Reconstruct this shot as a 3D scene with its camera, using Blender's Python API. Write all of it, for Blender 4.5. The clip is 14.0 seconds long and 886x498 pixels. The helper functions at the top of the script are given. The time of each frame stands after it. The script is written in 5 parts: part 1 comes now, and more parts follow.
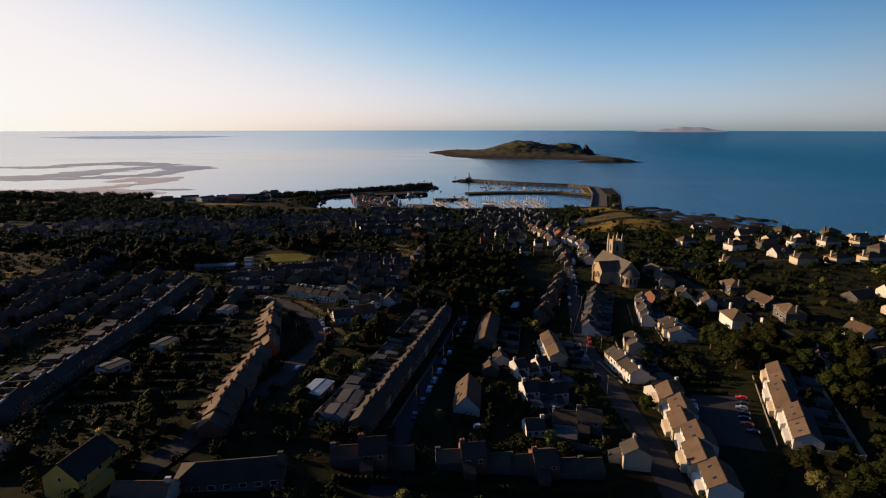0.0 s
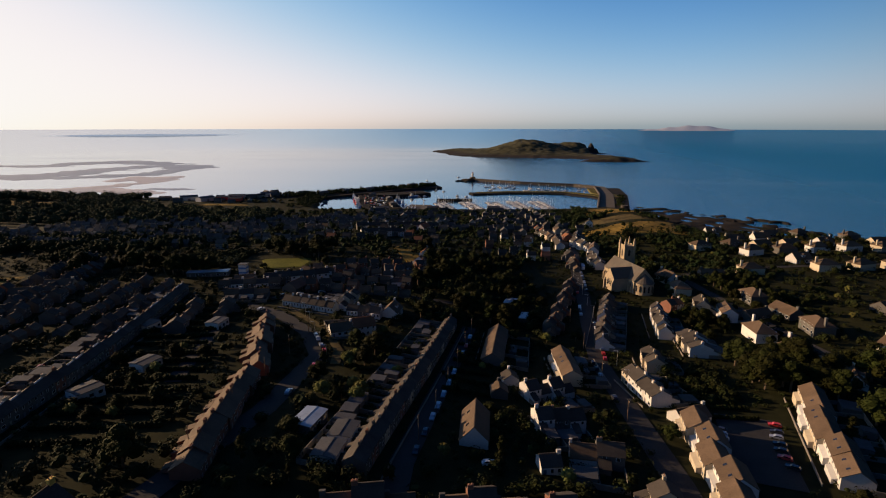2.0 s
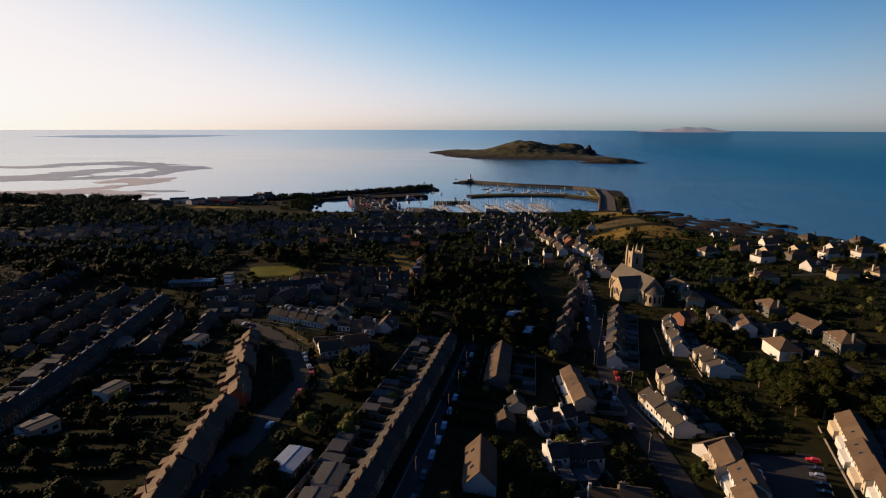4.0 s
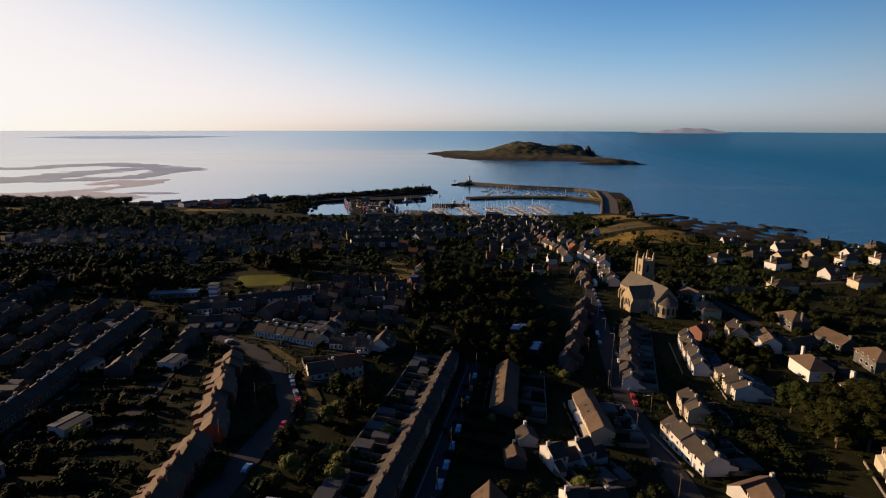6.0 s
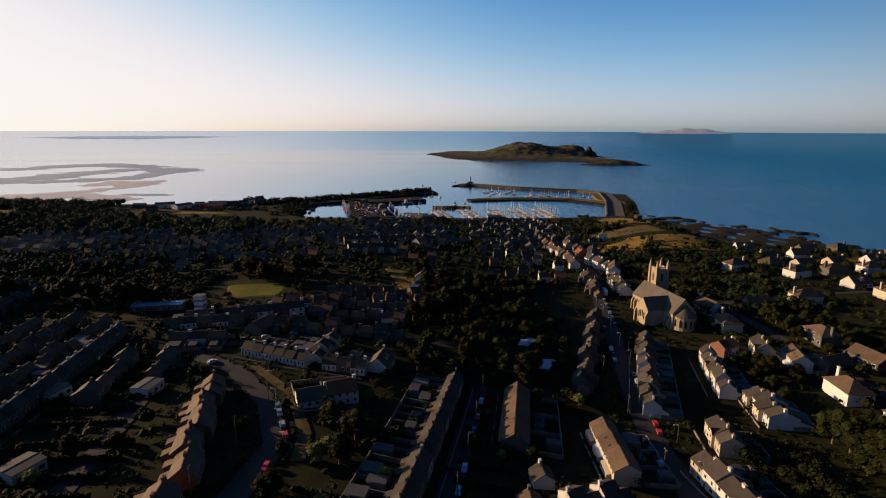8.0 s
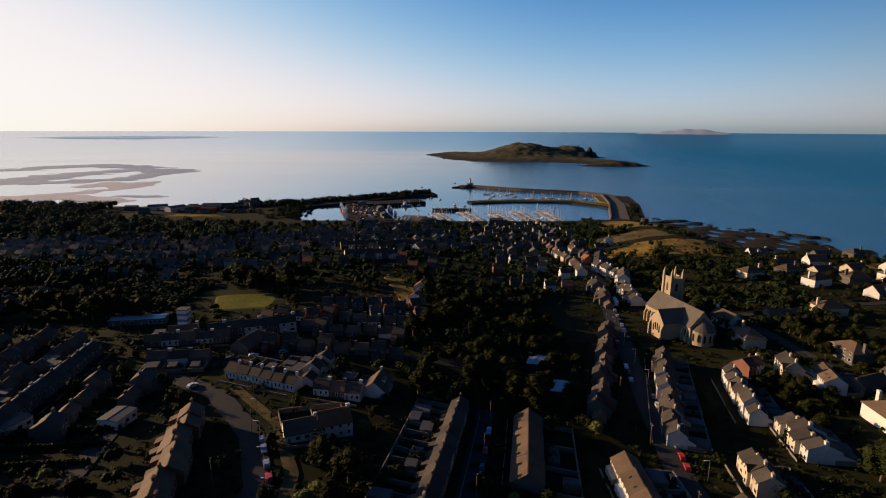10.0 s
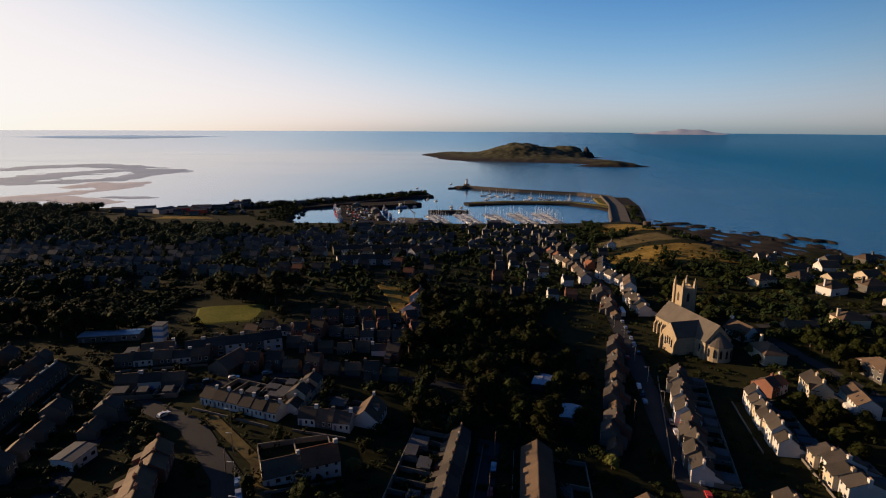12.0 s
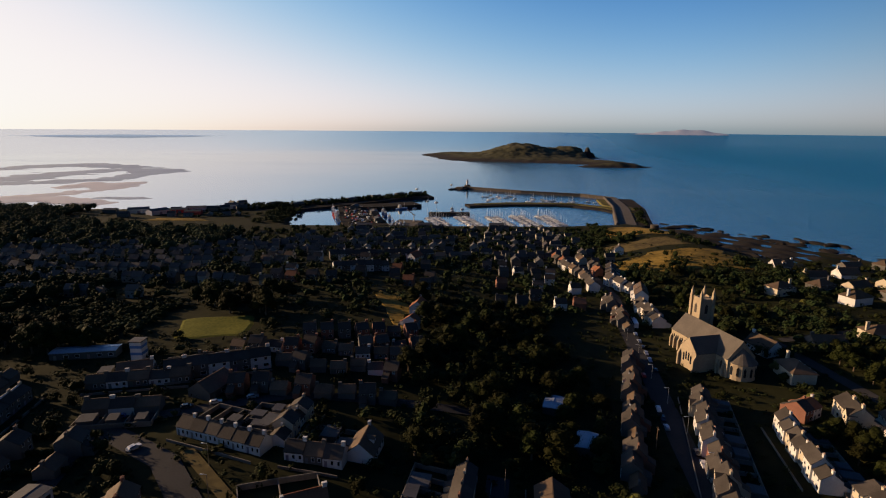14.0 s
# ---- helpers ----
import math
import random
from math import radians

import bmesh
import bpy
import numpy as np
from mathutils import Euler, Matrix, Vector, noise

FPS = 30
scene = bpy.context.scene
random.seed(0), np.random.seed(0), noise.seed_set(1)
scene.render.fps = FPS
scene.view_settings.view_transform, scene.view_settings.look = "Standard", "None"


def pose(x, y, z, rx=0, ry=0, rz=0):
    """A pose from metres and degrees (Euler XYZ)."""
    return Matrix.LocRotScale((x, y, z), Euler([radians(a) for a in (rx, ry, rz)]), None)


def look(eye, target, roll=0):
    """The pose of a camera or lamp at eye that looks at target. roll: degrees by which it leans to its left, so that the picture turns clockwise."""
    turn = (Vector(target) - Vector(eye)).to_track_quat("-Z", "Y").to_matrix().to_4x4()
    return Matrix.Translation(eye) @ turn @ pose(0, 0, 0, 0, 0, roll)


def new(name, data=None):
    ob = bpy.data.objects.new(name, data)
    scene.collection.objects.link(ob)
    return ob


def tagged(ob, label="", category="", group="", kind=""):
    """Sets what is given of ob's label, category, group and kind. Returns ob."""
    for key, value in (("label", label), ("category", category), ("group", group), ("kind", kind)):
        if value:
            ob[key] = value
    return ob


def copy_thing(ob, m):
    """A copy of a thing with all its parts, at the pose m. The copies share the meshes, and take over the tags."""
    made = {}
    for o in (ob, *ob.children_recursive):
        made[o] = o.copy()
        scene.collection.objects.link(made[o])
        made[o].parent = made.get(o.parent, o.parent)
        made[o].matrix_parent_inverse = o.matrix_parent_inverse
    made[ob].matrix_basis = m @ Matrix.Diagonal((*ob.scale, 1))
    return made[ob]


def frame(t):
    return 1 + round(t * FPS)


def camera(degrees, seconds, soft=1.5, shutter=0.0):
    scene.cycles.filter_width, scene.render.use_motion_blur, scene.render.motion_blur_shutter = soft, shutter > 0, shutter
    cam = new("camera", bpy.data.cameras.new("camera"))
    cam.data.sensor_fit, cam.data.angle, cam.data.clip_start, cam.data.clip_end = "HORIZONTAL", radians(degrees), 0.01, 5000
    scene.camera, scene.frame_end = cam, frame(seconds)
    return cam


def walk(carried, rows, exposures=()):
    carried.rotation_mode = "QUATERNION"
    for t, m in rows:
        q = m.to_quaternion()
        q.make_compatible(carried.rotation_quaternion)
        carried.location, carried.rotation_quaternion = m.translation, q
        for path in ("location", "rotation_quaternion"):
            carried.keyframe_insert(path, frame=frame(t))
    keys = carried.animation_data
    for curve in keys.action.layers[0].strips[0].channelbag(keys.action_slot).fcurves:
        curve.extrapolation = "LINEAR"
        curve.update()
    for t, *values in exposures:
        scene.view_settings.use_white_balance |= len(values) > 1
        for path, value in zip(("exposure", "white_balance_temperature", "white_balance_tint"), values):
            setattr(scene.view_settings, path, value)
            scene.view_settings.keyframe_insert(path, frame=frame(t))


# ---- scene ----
# camera: a drone that flies level towards the harbour
cam = camera(78.475, 14.0, soft=1.1)
PATH = [
    (0.0, 0.00, 0.00, 126.00, 77.320, 0.000, 0.000),
    (0.5, -0.06, 4.38, 125.98, 77.060, 0.012, 0.239),
    (1.0, -0.19, 9.10, 126.41, 77.058, 0.033, 0.278),
    (1.5, -0.41, 13.98, 126.59, 77.111, 0.018, 0.314),
    (2.0, -0.64, 19.25, 126.71, 77.166, 0.030, 0.331),
    (2.5, -0.87, 24.56, 126.63, 77.245, 0.007, 0.269),
    (3.0, -1.29, 29.94, 126.61, 77.265, 0.085, 0.156),
    (5.5, -2.93, 57.02, 126.35, 77.310, 0.103, -0.231),
    (6.0, -3.23, 62.51, 126.23, 77.366, 0.145, -0.258),
    (6.5, -3.51, 67.95, 126.09, 77.374, 0.142, -0.242),
    (7.0, -3.80, 73.34, 126.07, 77.298, 0.140, -0.165),
    (7.5, -4.22, 78.80, 126.13, 77.391, 0.184, -0.244),
    (8.0, -4.56, 84.21, 126.23, 77.398, 0.158, -0.286),
    (10.5, -6.49, 110.20, 126.53, 77.445, 0.225, -0.470),
    (11.0, -6.67, 115.45, 126.60, 77.441, 0.236, -0.550),
    (11.5, -6.94, 120.49, 126.64, 77.419, 0.272, -0.719),
    (12.0, -7.26, 125.62, 126.75, 77.415, 0.311, -0.899),
    (12.5, -7.51, 130.71, 126.86, 77.386, 0.369, -0.927),
    (13.0, -7.67, 135.67, 126.79, 77.437, 0.384, -0.938),
    (13.5, -7.93, 140.76, 126.61, 77.441, 0.364, -0.925),
    (14.0, -8.34, 145.80, 126.69, 77.405, 0.452, -0.949),
]
walk(cam, [(t, pose(x, y, z, rx, 0, rz) @ pose(0, 0, 0, 0, 0, roll)) for t, x, y, z, rx, roll, rz in PATH], [(0.0, 0.0), (14.0, 0.0)])

# light: low evening sun from the west, clear sky
SUN_AZ, SUN_EL = 68.0, 13.5          # degrees to the left of the flight line; above the horizon
world = bpy.data.worlds.new("world")
scene.world = world
world.use_nodes = True
wn = world.node_tree.nodes
sky = wn.new("ShaderNodeTexSky")
sky.sky_type = "NISHITA"
sky.sun_disc = False
sky.sun_elevation = radians(SUN_EL)
sky.sun_rotation = radians(-SUN_AZ)
sky.altitude = 100
sky.air_density, sky.dust_density, sky.ozone_density = 1.0, 0.35, 3.0
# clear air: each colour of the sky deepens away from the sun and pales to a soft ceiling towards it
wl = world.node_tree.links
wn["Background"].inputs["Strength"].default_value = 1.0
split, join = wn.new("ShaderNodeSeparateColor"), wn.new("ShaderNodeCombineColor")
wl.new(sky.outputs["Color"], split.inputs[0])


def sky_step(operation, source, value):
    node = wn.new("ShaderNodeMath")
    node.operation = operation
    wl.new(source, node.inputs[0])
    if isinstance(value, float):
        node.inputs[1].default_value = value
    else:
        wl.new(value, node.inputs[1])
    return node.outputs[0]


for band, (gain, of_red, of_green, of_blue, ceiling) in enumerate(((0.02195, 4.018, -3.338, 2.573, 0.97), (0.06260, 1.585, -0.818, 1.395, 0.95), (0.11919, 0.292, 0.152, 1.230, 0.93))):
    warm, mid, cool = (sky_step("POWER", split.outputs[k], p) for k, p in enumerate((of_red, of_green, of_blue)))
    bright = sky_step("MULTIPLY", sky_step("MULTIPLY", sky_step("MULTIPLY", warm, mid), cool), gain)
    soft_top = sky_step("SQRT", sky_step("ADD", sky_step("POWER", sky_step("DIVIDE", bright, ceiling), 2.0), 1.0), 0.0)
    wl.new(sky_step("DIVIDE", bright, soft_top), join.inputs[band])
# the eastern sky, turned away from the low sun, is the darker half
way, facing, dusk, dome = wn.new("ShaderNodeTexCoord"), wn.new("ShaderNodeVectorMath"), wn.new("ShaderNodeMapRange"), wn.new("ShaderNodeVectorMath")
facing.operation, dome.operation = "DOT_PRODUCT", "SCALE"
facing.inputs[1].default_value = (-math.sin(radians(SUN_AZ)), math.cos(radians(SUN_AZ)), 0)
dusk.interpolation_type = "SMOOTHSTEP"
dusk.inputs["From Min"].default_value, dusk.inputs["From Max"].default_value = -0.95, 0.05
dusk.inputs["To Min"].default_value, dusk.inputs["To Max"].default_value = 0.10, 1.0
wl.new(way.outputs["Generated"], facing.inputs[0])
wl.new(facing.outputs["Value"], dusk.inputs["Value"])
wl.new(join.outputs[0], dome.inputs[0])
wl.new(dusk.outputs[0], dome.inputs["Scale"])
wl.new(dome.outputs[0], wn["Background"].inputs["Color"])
sun = new("sun", bpy.data.lights.new("sun", "SUN"))
sun.data.energy, sun.data.angle, sun.data.color = 8.8, radians(0.6), (1.0, 0.68, 0.40)
to_sun = Vector((-math.sin(radians(SUN_AZ)) * math.cos(radians(SUN_EL)), math.cos(radians(SUN_AZ)) * math.cos(radians(SUN_EL)), math.sin(radians(SUN_EL))))
sun.matrix_world = look(to_sun * 900, (0, 0, 0))


# ---- materials ----
def mat(name, base, rough=0.85, var=0.25, fine=1.5, coarse=0.08, bump=0.15, metal=0.0, rnd=0.0, spec=0.3, other=None, sat=0.0, island=False):
    """Procedural surface: two scales of noise between darker and lighter tones, fine relief, and a shift from object to object."""
    m = bpy.data.materials.new(name)
    m.use_nodes = True
    n, l = m.node_tree.nodes, m.node_tree.links
    p = n["Principled BSDF"]
    p.inputs["Roughness"].default_value, p.inputs["Metallic"].default_value = rough, metal
    p.inputs["Specular IOR Level"].default_value = spec
    tc = n.new("ShaderNodeNewGeometry")
    a, b = n.new("ShaderNodeTexNoise"), n.new("ShaderNodeTexNoise")
    for t, s, dt in ((a, fine, 6.0), (b, coarse, 4.0)):
        t.inputs["Scale"].default_value, t.inputs["Detail"].default_value = s, dt
        l.new(tc.outputs["Position"], t.inputs["Vector"])
    dark = tuple(c * (1 - var) for c in base)
    light = tuple(min(1, c * (1 + var)) for c in (other or base))
    r1 = n.new("ShaderNodeValToRGB")
    r1.color_ramp.elements[0].color, r1.color_ramp.elements[1].color = (*dark, 1), (*light, 1)
    r1.color_ramp.elements[0].position, r1.color_ramp.elements[1].position = 0.32, 0.68
    mixf = n.new("ShaderNodeMath")
    mixf.operation = "MULTIPLY_ADD"
    mixf.inputs[1].default_value = 0.5
    half = n.new("ShaderNodeMath")
    half.operation = "MULTIPLY"
    half.inputs[1].default_value = 0.5
    l.new(a.outputs["Fac"], half.inputs[0])
    l.new(b.outputs["Fac"], mixf.inputs[0])
    l.new(half.outputs[0], mixf.inputs[2])
    l.new(mixf.outputs[0], r1.inputs["Fac"])
    out = r1.outputs["Color"]
    if rnd:
        oi = n.new("ShaderNodeObjectInfo")
        mr = n.new("ShaderNodeMapRange")
        mr.inputs["To Min"].default_value, mr.inputs["To Max"].default_value = 1 - rnd, 1 + rnd
        l.new(tc.outputs["Random Per Island"] if island else oi.outputs["Random"], mr.inputs["Value"])
        hs = n.new("ShaderNodeHueSaturation")
        l.new(mr.outputs[0], hs.inputs["Value"])
        if sat:
            m2 = n.new("ShaderNodeMapRange")
            m2.inputs["To Min"].default_value, m2.inputs["To Max"].default_value = 0.5 - sat, 0.5 + sat
            l.new(tc.outputs["Random Per Island"] if island else oi.outputs["Random"], m2.inputs["Value"])
            l.new(m2.outputs[0], hs.inputs["Hue"])
        l.new(out, hs.inputs["Color"])
        out = hs.outputs["Color"]
    l.new(out, p.inputs["Base Color"])
    if bump:
        bp = n.new("ShaderNodeBump")
        bp.inputs["Strength"].default_value, bp.inputs["Distance"].default_value = bump, 0.1
        l.new(a.outputs["Fac"], bp.inputs["Height"])
        l.new(bp.outputs["Normal"], p.inputs["Normal"])
    return m


WHITE = mat("white_render", (0.43, 0.415, 0.39), 0.85, 0.12, 2.0, 0.3, 0.1, rnd=0.12)
CREAM = mat("cream_render", (0.36, 0.305, 0.22), 0.85, 0.14, 2.0, 0.3, 0.1, rnd=0.12)
PEBBLE = mat("pebbledash", (0.075, 0.070, 0.063), 0.95, 0.18, 6.0, 0.3, 0.3, rnd=0.15)
BRICK = mat("red_brick", (0.15, 0.065, 0.042), 0.9, 0.25, 4.0, 0.3, 0.3, rnd=0.15)
STONE = mat("cut_stone", (0.27, 0.21, 0.135), 0.9, 0.22, 1.2, 0.2, 0.4)
YELLOW = mat("yellow_render", (0.46, 0.31, 0.07), 0.85, 0.14, 2.0, 0.3, 0.1)
SLATE = mat("roof_slate", (0.046, 0.039, 0.033), 0.8, 0.3, 2.5, 0.25, 0.25, rnd=0.25, spec=0.08)
TILE = mat("brown_concrete_tile", (0.085, 0.058, 0.038), 0.8, 0.3, 2.5, 0.25, 0.25, rnd=0.2, spec=0.12)
CLAY = mat("red_clay_tile", (0.17, 0.07, 0.035), 0.8, 0.3, 2.5, 0.25, 0.25, rnd=0.2, spec=0.12)
FELT = mat("grey_roof_felt", (0.055, 0.055, 0.058), 0.75, 0.25, 1.5, 0.2, 0.15, rnd=0.2, spec=0.12)
FRAME = mat("white_frame", (0.50, 0.50, 0.48), 0.5, 0.06, 3.0, 0.5, 0)
POT = mat("clay_pot", (0.36, 0.19, 0.11), 0.85, 0.2, 5.0, 0.5, 0.1)
DOOR = mat("painted_door", (0.10, 0.09, 0.12), 0.5, 0.2, 3.0, 0.5, 0, rnd=0.5, sat=0.45)
GLASS = mat("window_glass", (0.012, 0.015, 0.02), 0.08, 0.3, 0.6, 0.3, 0, spec=0.6)
ASPHALT = mat("asphalt", (0.026, 0.025, 0.026), 0.9, 0.25, 1.5, 0.1, 0.15, spec=0.12)
PAVE = mat("concrete_paving", (0.12, 0.115, 0.105), 0.9, 0.2, 1.8, 0.15, 0.15, spec=0.12)
GRASS = mat("mown_grass", (0.062, 0.072, 0.012), 0.95, 0.25, 0.8, 0.06, 0.3, other=(0.105, 0.100, 0.018), spec=0.04)
DRY = mat("dry_grass", (0.085, 0.064, 0.014), 0.95, 0.45, 0.35, 0.05, 0.3, other=(0.17, 0.110, 0.026), spec=0.04)
SOIL = mat("bare_soil", (0.055, 0.042, 0.024), 0.95, 0.4, 0.35, 0.05, 0.3, other=(0.085, 0.066, 0.026), spec=0.04)
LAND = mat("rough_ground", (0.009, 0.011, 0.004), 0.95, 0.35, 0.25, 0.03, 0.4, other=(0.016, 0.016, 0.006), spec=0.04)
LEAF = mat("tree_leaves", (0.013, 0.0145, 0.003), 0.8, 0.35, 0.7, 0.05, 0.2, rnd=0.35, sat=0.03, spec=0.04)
LEAFY = mat("yellowish_leaves", (0.085, 0.085, 0.022), 0.75, 0.35, 0.7, 0.05, 0.2, rnd=0.3, sat=0.03, spec=0.04)
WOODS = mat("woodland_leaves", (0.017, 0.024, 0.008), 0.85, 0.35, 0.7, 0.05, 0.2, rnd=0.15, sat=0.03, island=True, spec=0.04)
# lighter copy of the woodland leaves, with distance haze put into the colour
HAZED_WOOD = mat("hazed_wood_leaves", (0.030, 0.040, 0.018), 0.85, 0.35, 0.7, 0.05, 0.2, rnd=0.2, sat=0.03, island=True, spec=0.04)
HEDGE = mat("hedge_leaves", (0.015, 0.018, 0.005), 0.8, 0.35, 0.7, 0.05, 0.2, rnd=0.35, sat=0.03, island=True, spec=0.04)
BARK = mat("bark", (0.11, 0.08, 0.055), 0.95, 0.3, 4.0, 0.5, 0.4, spec=0.04)
ROCK = mat("dark_rock", (0.022, 0.019, 0.016), 0.95, 0.35, 0.15, 0.02, 0.5, spec=0.04)
PIER = mat("pier_stone", (0.056, 0.045, 0.034), 0.95, 0.25, 0.5, 0.05, 0.4)
HEATH = mat("island_heath", (0.024, 0.029, 0.016), 0.95, 0.4, 0.05, 0.012, 0.5, other=(0.066, 0.060, 0.034), spec=0.04)
MOOR = mat("rough_grass", (0.045, 0.046, 0.016), 0.95, 0.4, 0.2, 0.02, 0.4, other=(0.10, 0.085, 0.030), spec=0.04)
SAND = mat("wet_sand", (0.40, 0.28, 0.19), 0.35, 0.25, 0.02, 0.004, 0.1, spec=0.5)
HULL = mat("boat_hull", (0.55, 0.54, 0.51), 0.35, 0.08, 2.0, 0.3, 0, rnd=0.45)
REDHULL = mat("red_hull", (0.42, 0.045, 0.03), 0.45, 0.15, 2.0, 0.3, 0)
BLUE = mat("blue_cover", (0.05, 0.12, 0.26), 0.7, 0.2, 2.0, 0.3, 0.1, rnd=0.3)
ALU = mat("aluminium", (0.55, 0.55, 0.55), 0.35, 0.1, 2.0, 0.3, 0, metal=0.9)
CARS = [mat("car_paint_white", (0.50, 0.50, 0.50), 0.3, 0.05, 2, 0.3, 0, spec=0.5), mat("car_paint_silver", (0.32, 0.33, 0.35), 0.3, 0.05, 2, 0.3, 0, metal=0.5),
        mat("car_paint_black", (0.02, 0.02, 0.025), 0.25, 0.05, 2, 0.3, 0, spec=0.5), mat("car_paint_red", (0.38, 0.03, 0.025), 0.3, 0.05, 2, 0.3, 0, spec=0.5),
        mat("car_paint_blue", (0.03, 0.07, 0.20), 0.3, 0.05, 2, 0.3, 0, spec=0.5)]
RUBBER = mat("rubber", (0.02, 0.02, 0.02), 0.9, 0.2, 5, 0.5, 0)


def water():
    m = bpy.data.materials.new("sea_water")
    m.use_nodes = True
    n, l = m.node_tree.nodes, m.node_tree.links
    p = n["Principled BSDF"]
    p.inputs["Base Color"].default_value = (0.003, 0.032, 0.088, 1)
    g = n.new("ShaderNodeNewGeometry")
    mp = n.new("ShaderNodeMapping")
    mp.inputs["Scale"].default_value = (0.0012, 0.0045, 1)
    l.new(g.outputs["Position"], mp.inputs["Vector"])
    streak = n.new("ShaderNodeTexNoise")
    streak.inputs["Scale"].default_value, streak.inputs["Detail"].default_value = 1.0, 5
    l.new(mp.outputs[0], streak.inputs["Vector"])
    mr = n.new("ShaderNodeMapRange")
    mr.inputs["From Min"].default_value, mr.inputs["From Max"].default_value = 0.35, 0.65
    mr.inputs["To Min"].default_value, mr.inputs["To Max"].default_value = 0.02, 0.10
    l.new(streak.outputs["Fac"], mr.inputs["Value"])
    l.new(mr.outputs[0], p.inputs["Roughness"])
    wave = n.new("ShaderNodeTexNoise")
    wave.inputs["Scale"].default_value, wave.inputs["Detail"].default_value = 0.12, 6
    l.new(g.outputs["Position"], wave.inputs["Vector"])
    sx = n.new("ShaderNodeSeparateXYZ")
    l.new(g.outputs["Position"], sx.inputs[0])
    shoal_sheen, tone = n.new("ShaderNodeMapRange"), n.new("ShaderNodeMix")   # paler base westwards: shallows over sand, and the silver sheen painted in
    shoal_sheen.inputs["From Min"].default_value, shoal_sheen.inputs["From Max"].default_value = -1100, -250
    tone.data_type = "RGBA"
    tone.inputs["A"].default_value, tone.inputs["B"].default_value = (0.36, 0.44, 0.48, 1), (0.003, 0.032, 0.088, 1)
    l.new(sx.outputs["X"], shoal_sheen.inputs["Value"])
    l.new(shoal_sheen.outputs[0], tone.inputs["Factor"])
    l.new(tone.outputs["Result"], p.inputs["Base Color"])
    slant, eastward = n.new("ShaderNodeMath"), n.new("ShaderNodeMath")     # position from west to east; steers waves, painted sheen and blue
    slant.operation, eastward.operation = "MULTIPLY", "ADD"
    slant.inputs[1].default_value = -0.14
    l.new(sx.outputs["Y"], slant.inputs[0])
    l.new(slant.outputs[0], eastward.inputs[0])
    l.new(sx.outputs["X"], eastward.inputs[1])
    ruffle = n.new("ShaderNodeMapRange")                    # calm in the sheltered west, ruffled in the open east
    ruffle.inputs["From Min"].default_value, ruffle.inputs["From Max"].default_value = -200, 900
    ruffle.inputs["To Min"].default_value, ruffle.inputs["To Max"].default_value = 0.0, 1.0
    l.new(eastward.outputs[0], ruffle.inputs["Value"])
    bp = n.new("ShaderNodeBump")
    bp.inputs["Strength"].default_value, bp.inputs["Distance"].default_value = 0.5, 5.0
    l.new(ruffle.outputs[0], bp.inputs["Strength"])
    # IOR far above real water in the west puts in the silver sheen
    sheen_ior = n.new("ShaderNodeMapRange")
    sheen_ior.inputs["From Min"].default_value, sheen_ior.inputs["From Max"].default_value = -450, 900
    sheen_ior.inputs["To Min"].default_value, sheen_ior.inputs["To Max"].default_value = 8.0, 1.16
    l.new(eastward.outputs[0], sheen_ior.inputs["Value"])
    l.new(sheen_ior.outputs[0], p.inputs["IOR"])
    l.new(wave.outputs["Fac"], bp.inputs["Height"])
    l.new(bp.outputs["Normal"], p.inputs["Normal"])
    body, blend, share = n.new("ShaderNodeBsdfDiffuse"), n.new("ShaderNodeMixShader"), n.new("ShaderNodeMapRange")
    body.inputs["Color"].default_value = (0.012, 0.155, 0.35, 1)      # blue put in as colour for light from within, stronger eastwards
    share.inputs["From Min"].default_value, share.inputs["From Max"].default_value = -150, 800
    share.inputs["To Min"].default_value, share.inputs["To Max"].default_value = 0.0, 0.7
    l.new(eastward.outputs[0], share.inputs["Value"])
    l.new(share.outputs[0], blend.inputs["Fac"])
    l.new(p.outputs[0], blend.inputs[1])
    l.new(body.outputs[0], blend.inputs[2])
    l.new(blend.outputs[0], n["Material Output"].inputs["Surface"])
    return m


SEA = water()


# ---- mesh helpers ----
def mesh_of(name, bm, material):
    me = bpy.data.meshes.new(name)
    bm.to_mesh(me)
    bm.free()
    for m in material if isinstance(material, (list, tuple)) else (material,):
        me.materials.append(m)
    return me


def part(name, bm, material, parent=None, label="", at=None):
    """One mesh object from a bmesh, under a thing or a part."""
    ob = new(name, bm if isinstance(bm, bpy.types.Mesh) else mesh_of(name, bm, material))
    if parent is not None:
        ob.parent = parent
    if at is not None:
        ob.matrix_basis = at
    if label:
        ob["label"] = label
    return ob


def box(bm, x0, y0, z0, x1, y1, z1, mi=0):
    v = [bm.verts.new(c) for c in ((x0, y0, z0), (x1, y0, z0), (x1, y1, z0), (x0, y1, z0), (x0, y0, z1), (x1, y0, z1), (x1, y1, z1), (x0, y1, z1))]
    for f in ((3, 2, 1, 0), (4, 5, 6, 7), (0, 1, 5, 4), (1, 2, 6, 5), (2, 3, 7, 6), (3, 0, 4, 7)):
        bm.faces.new([v[i] for i in f]).material_index = mi


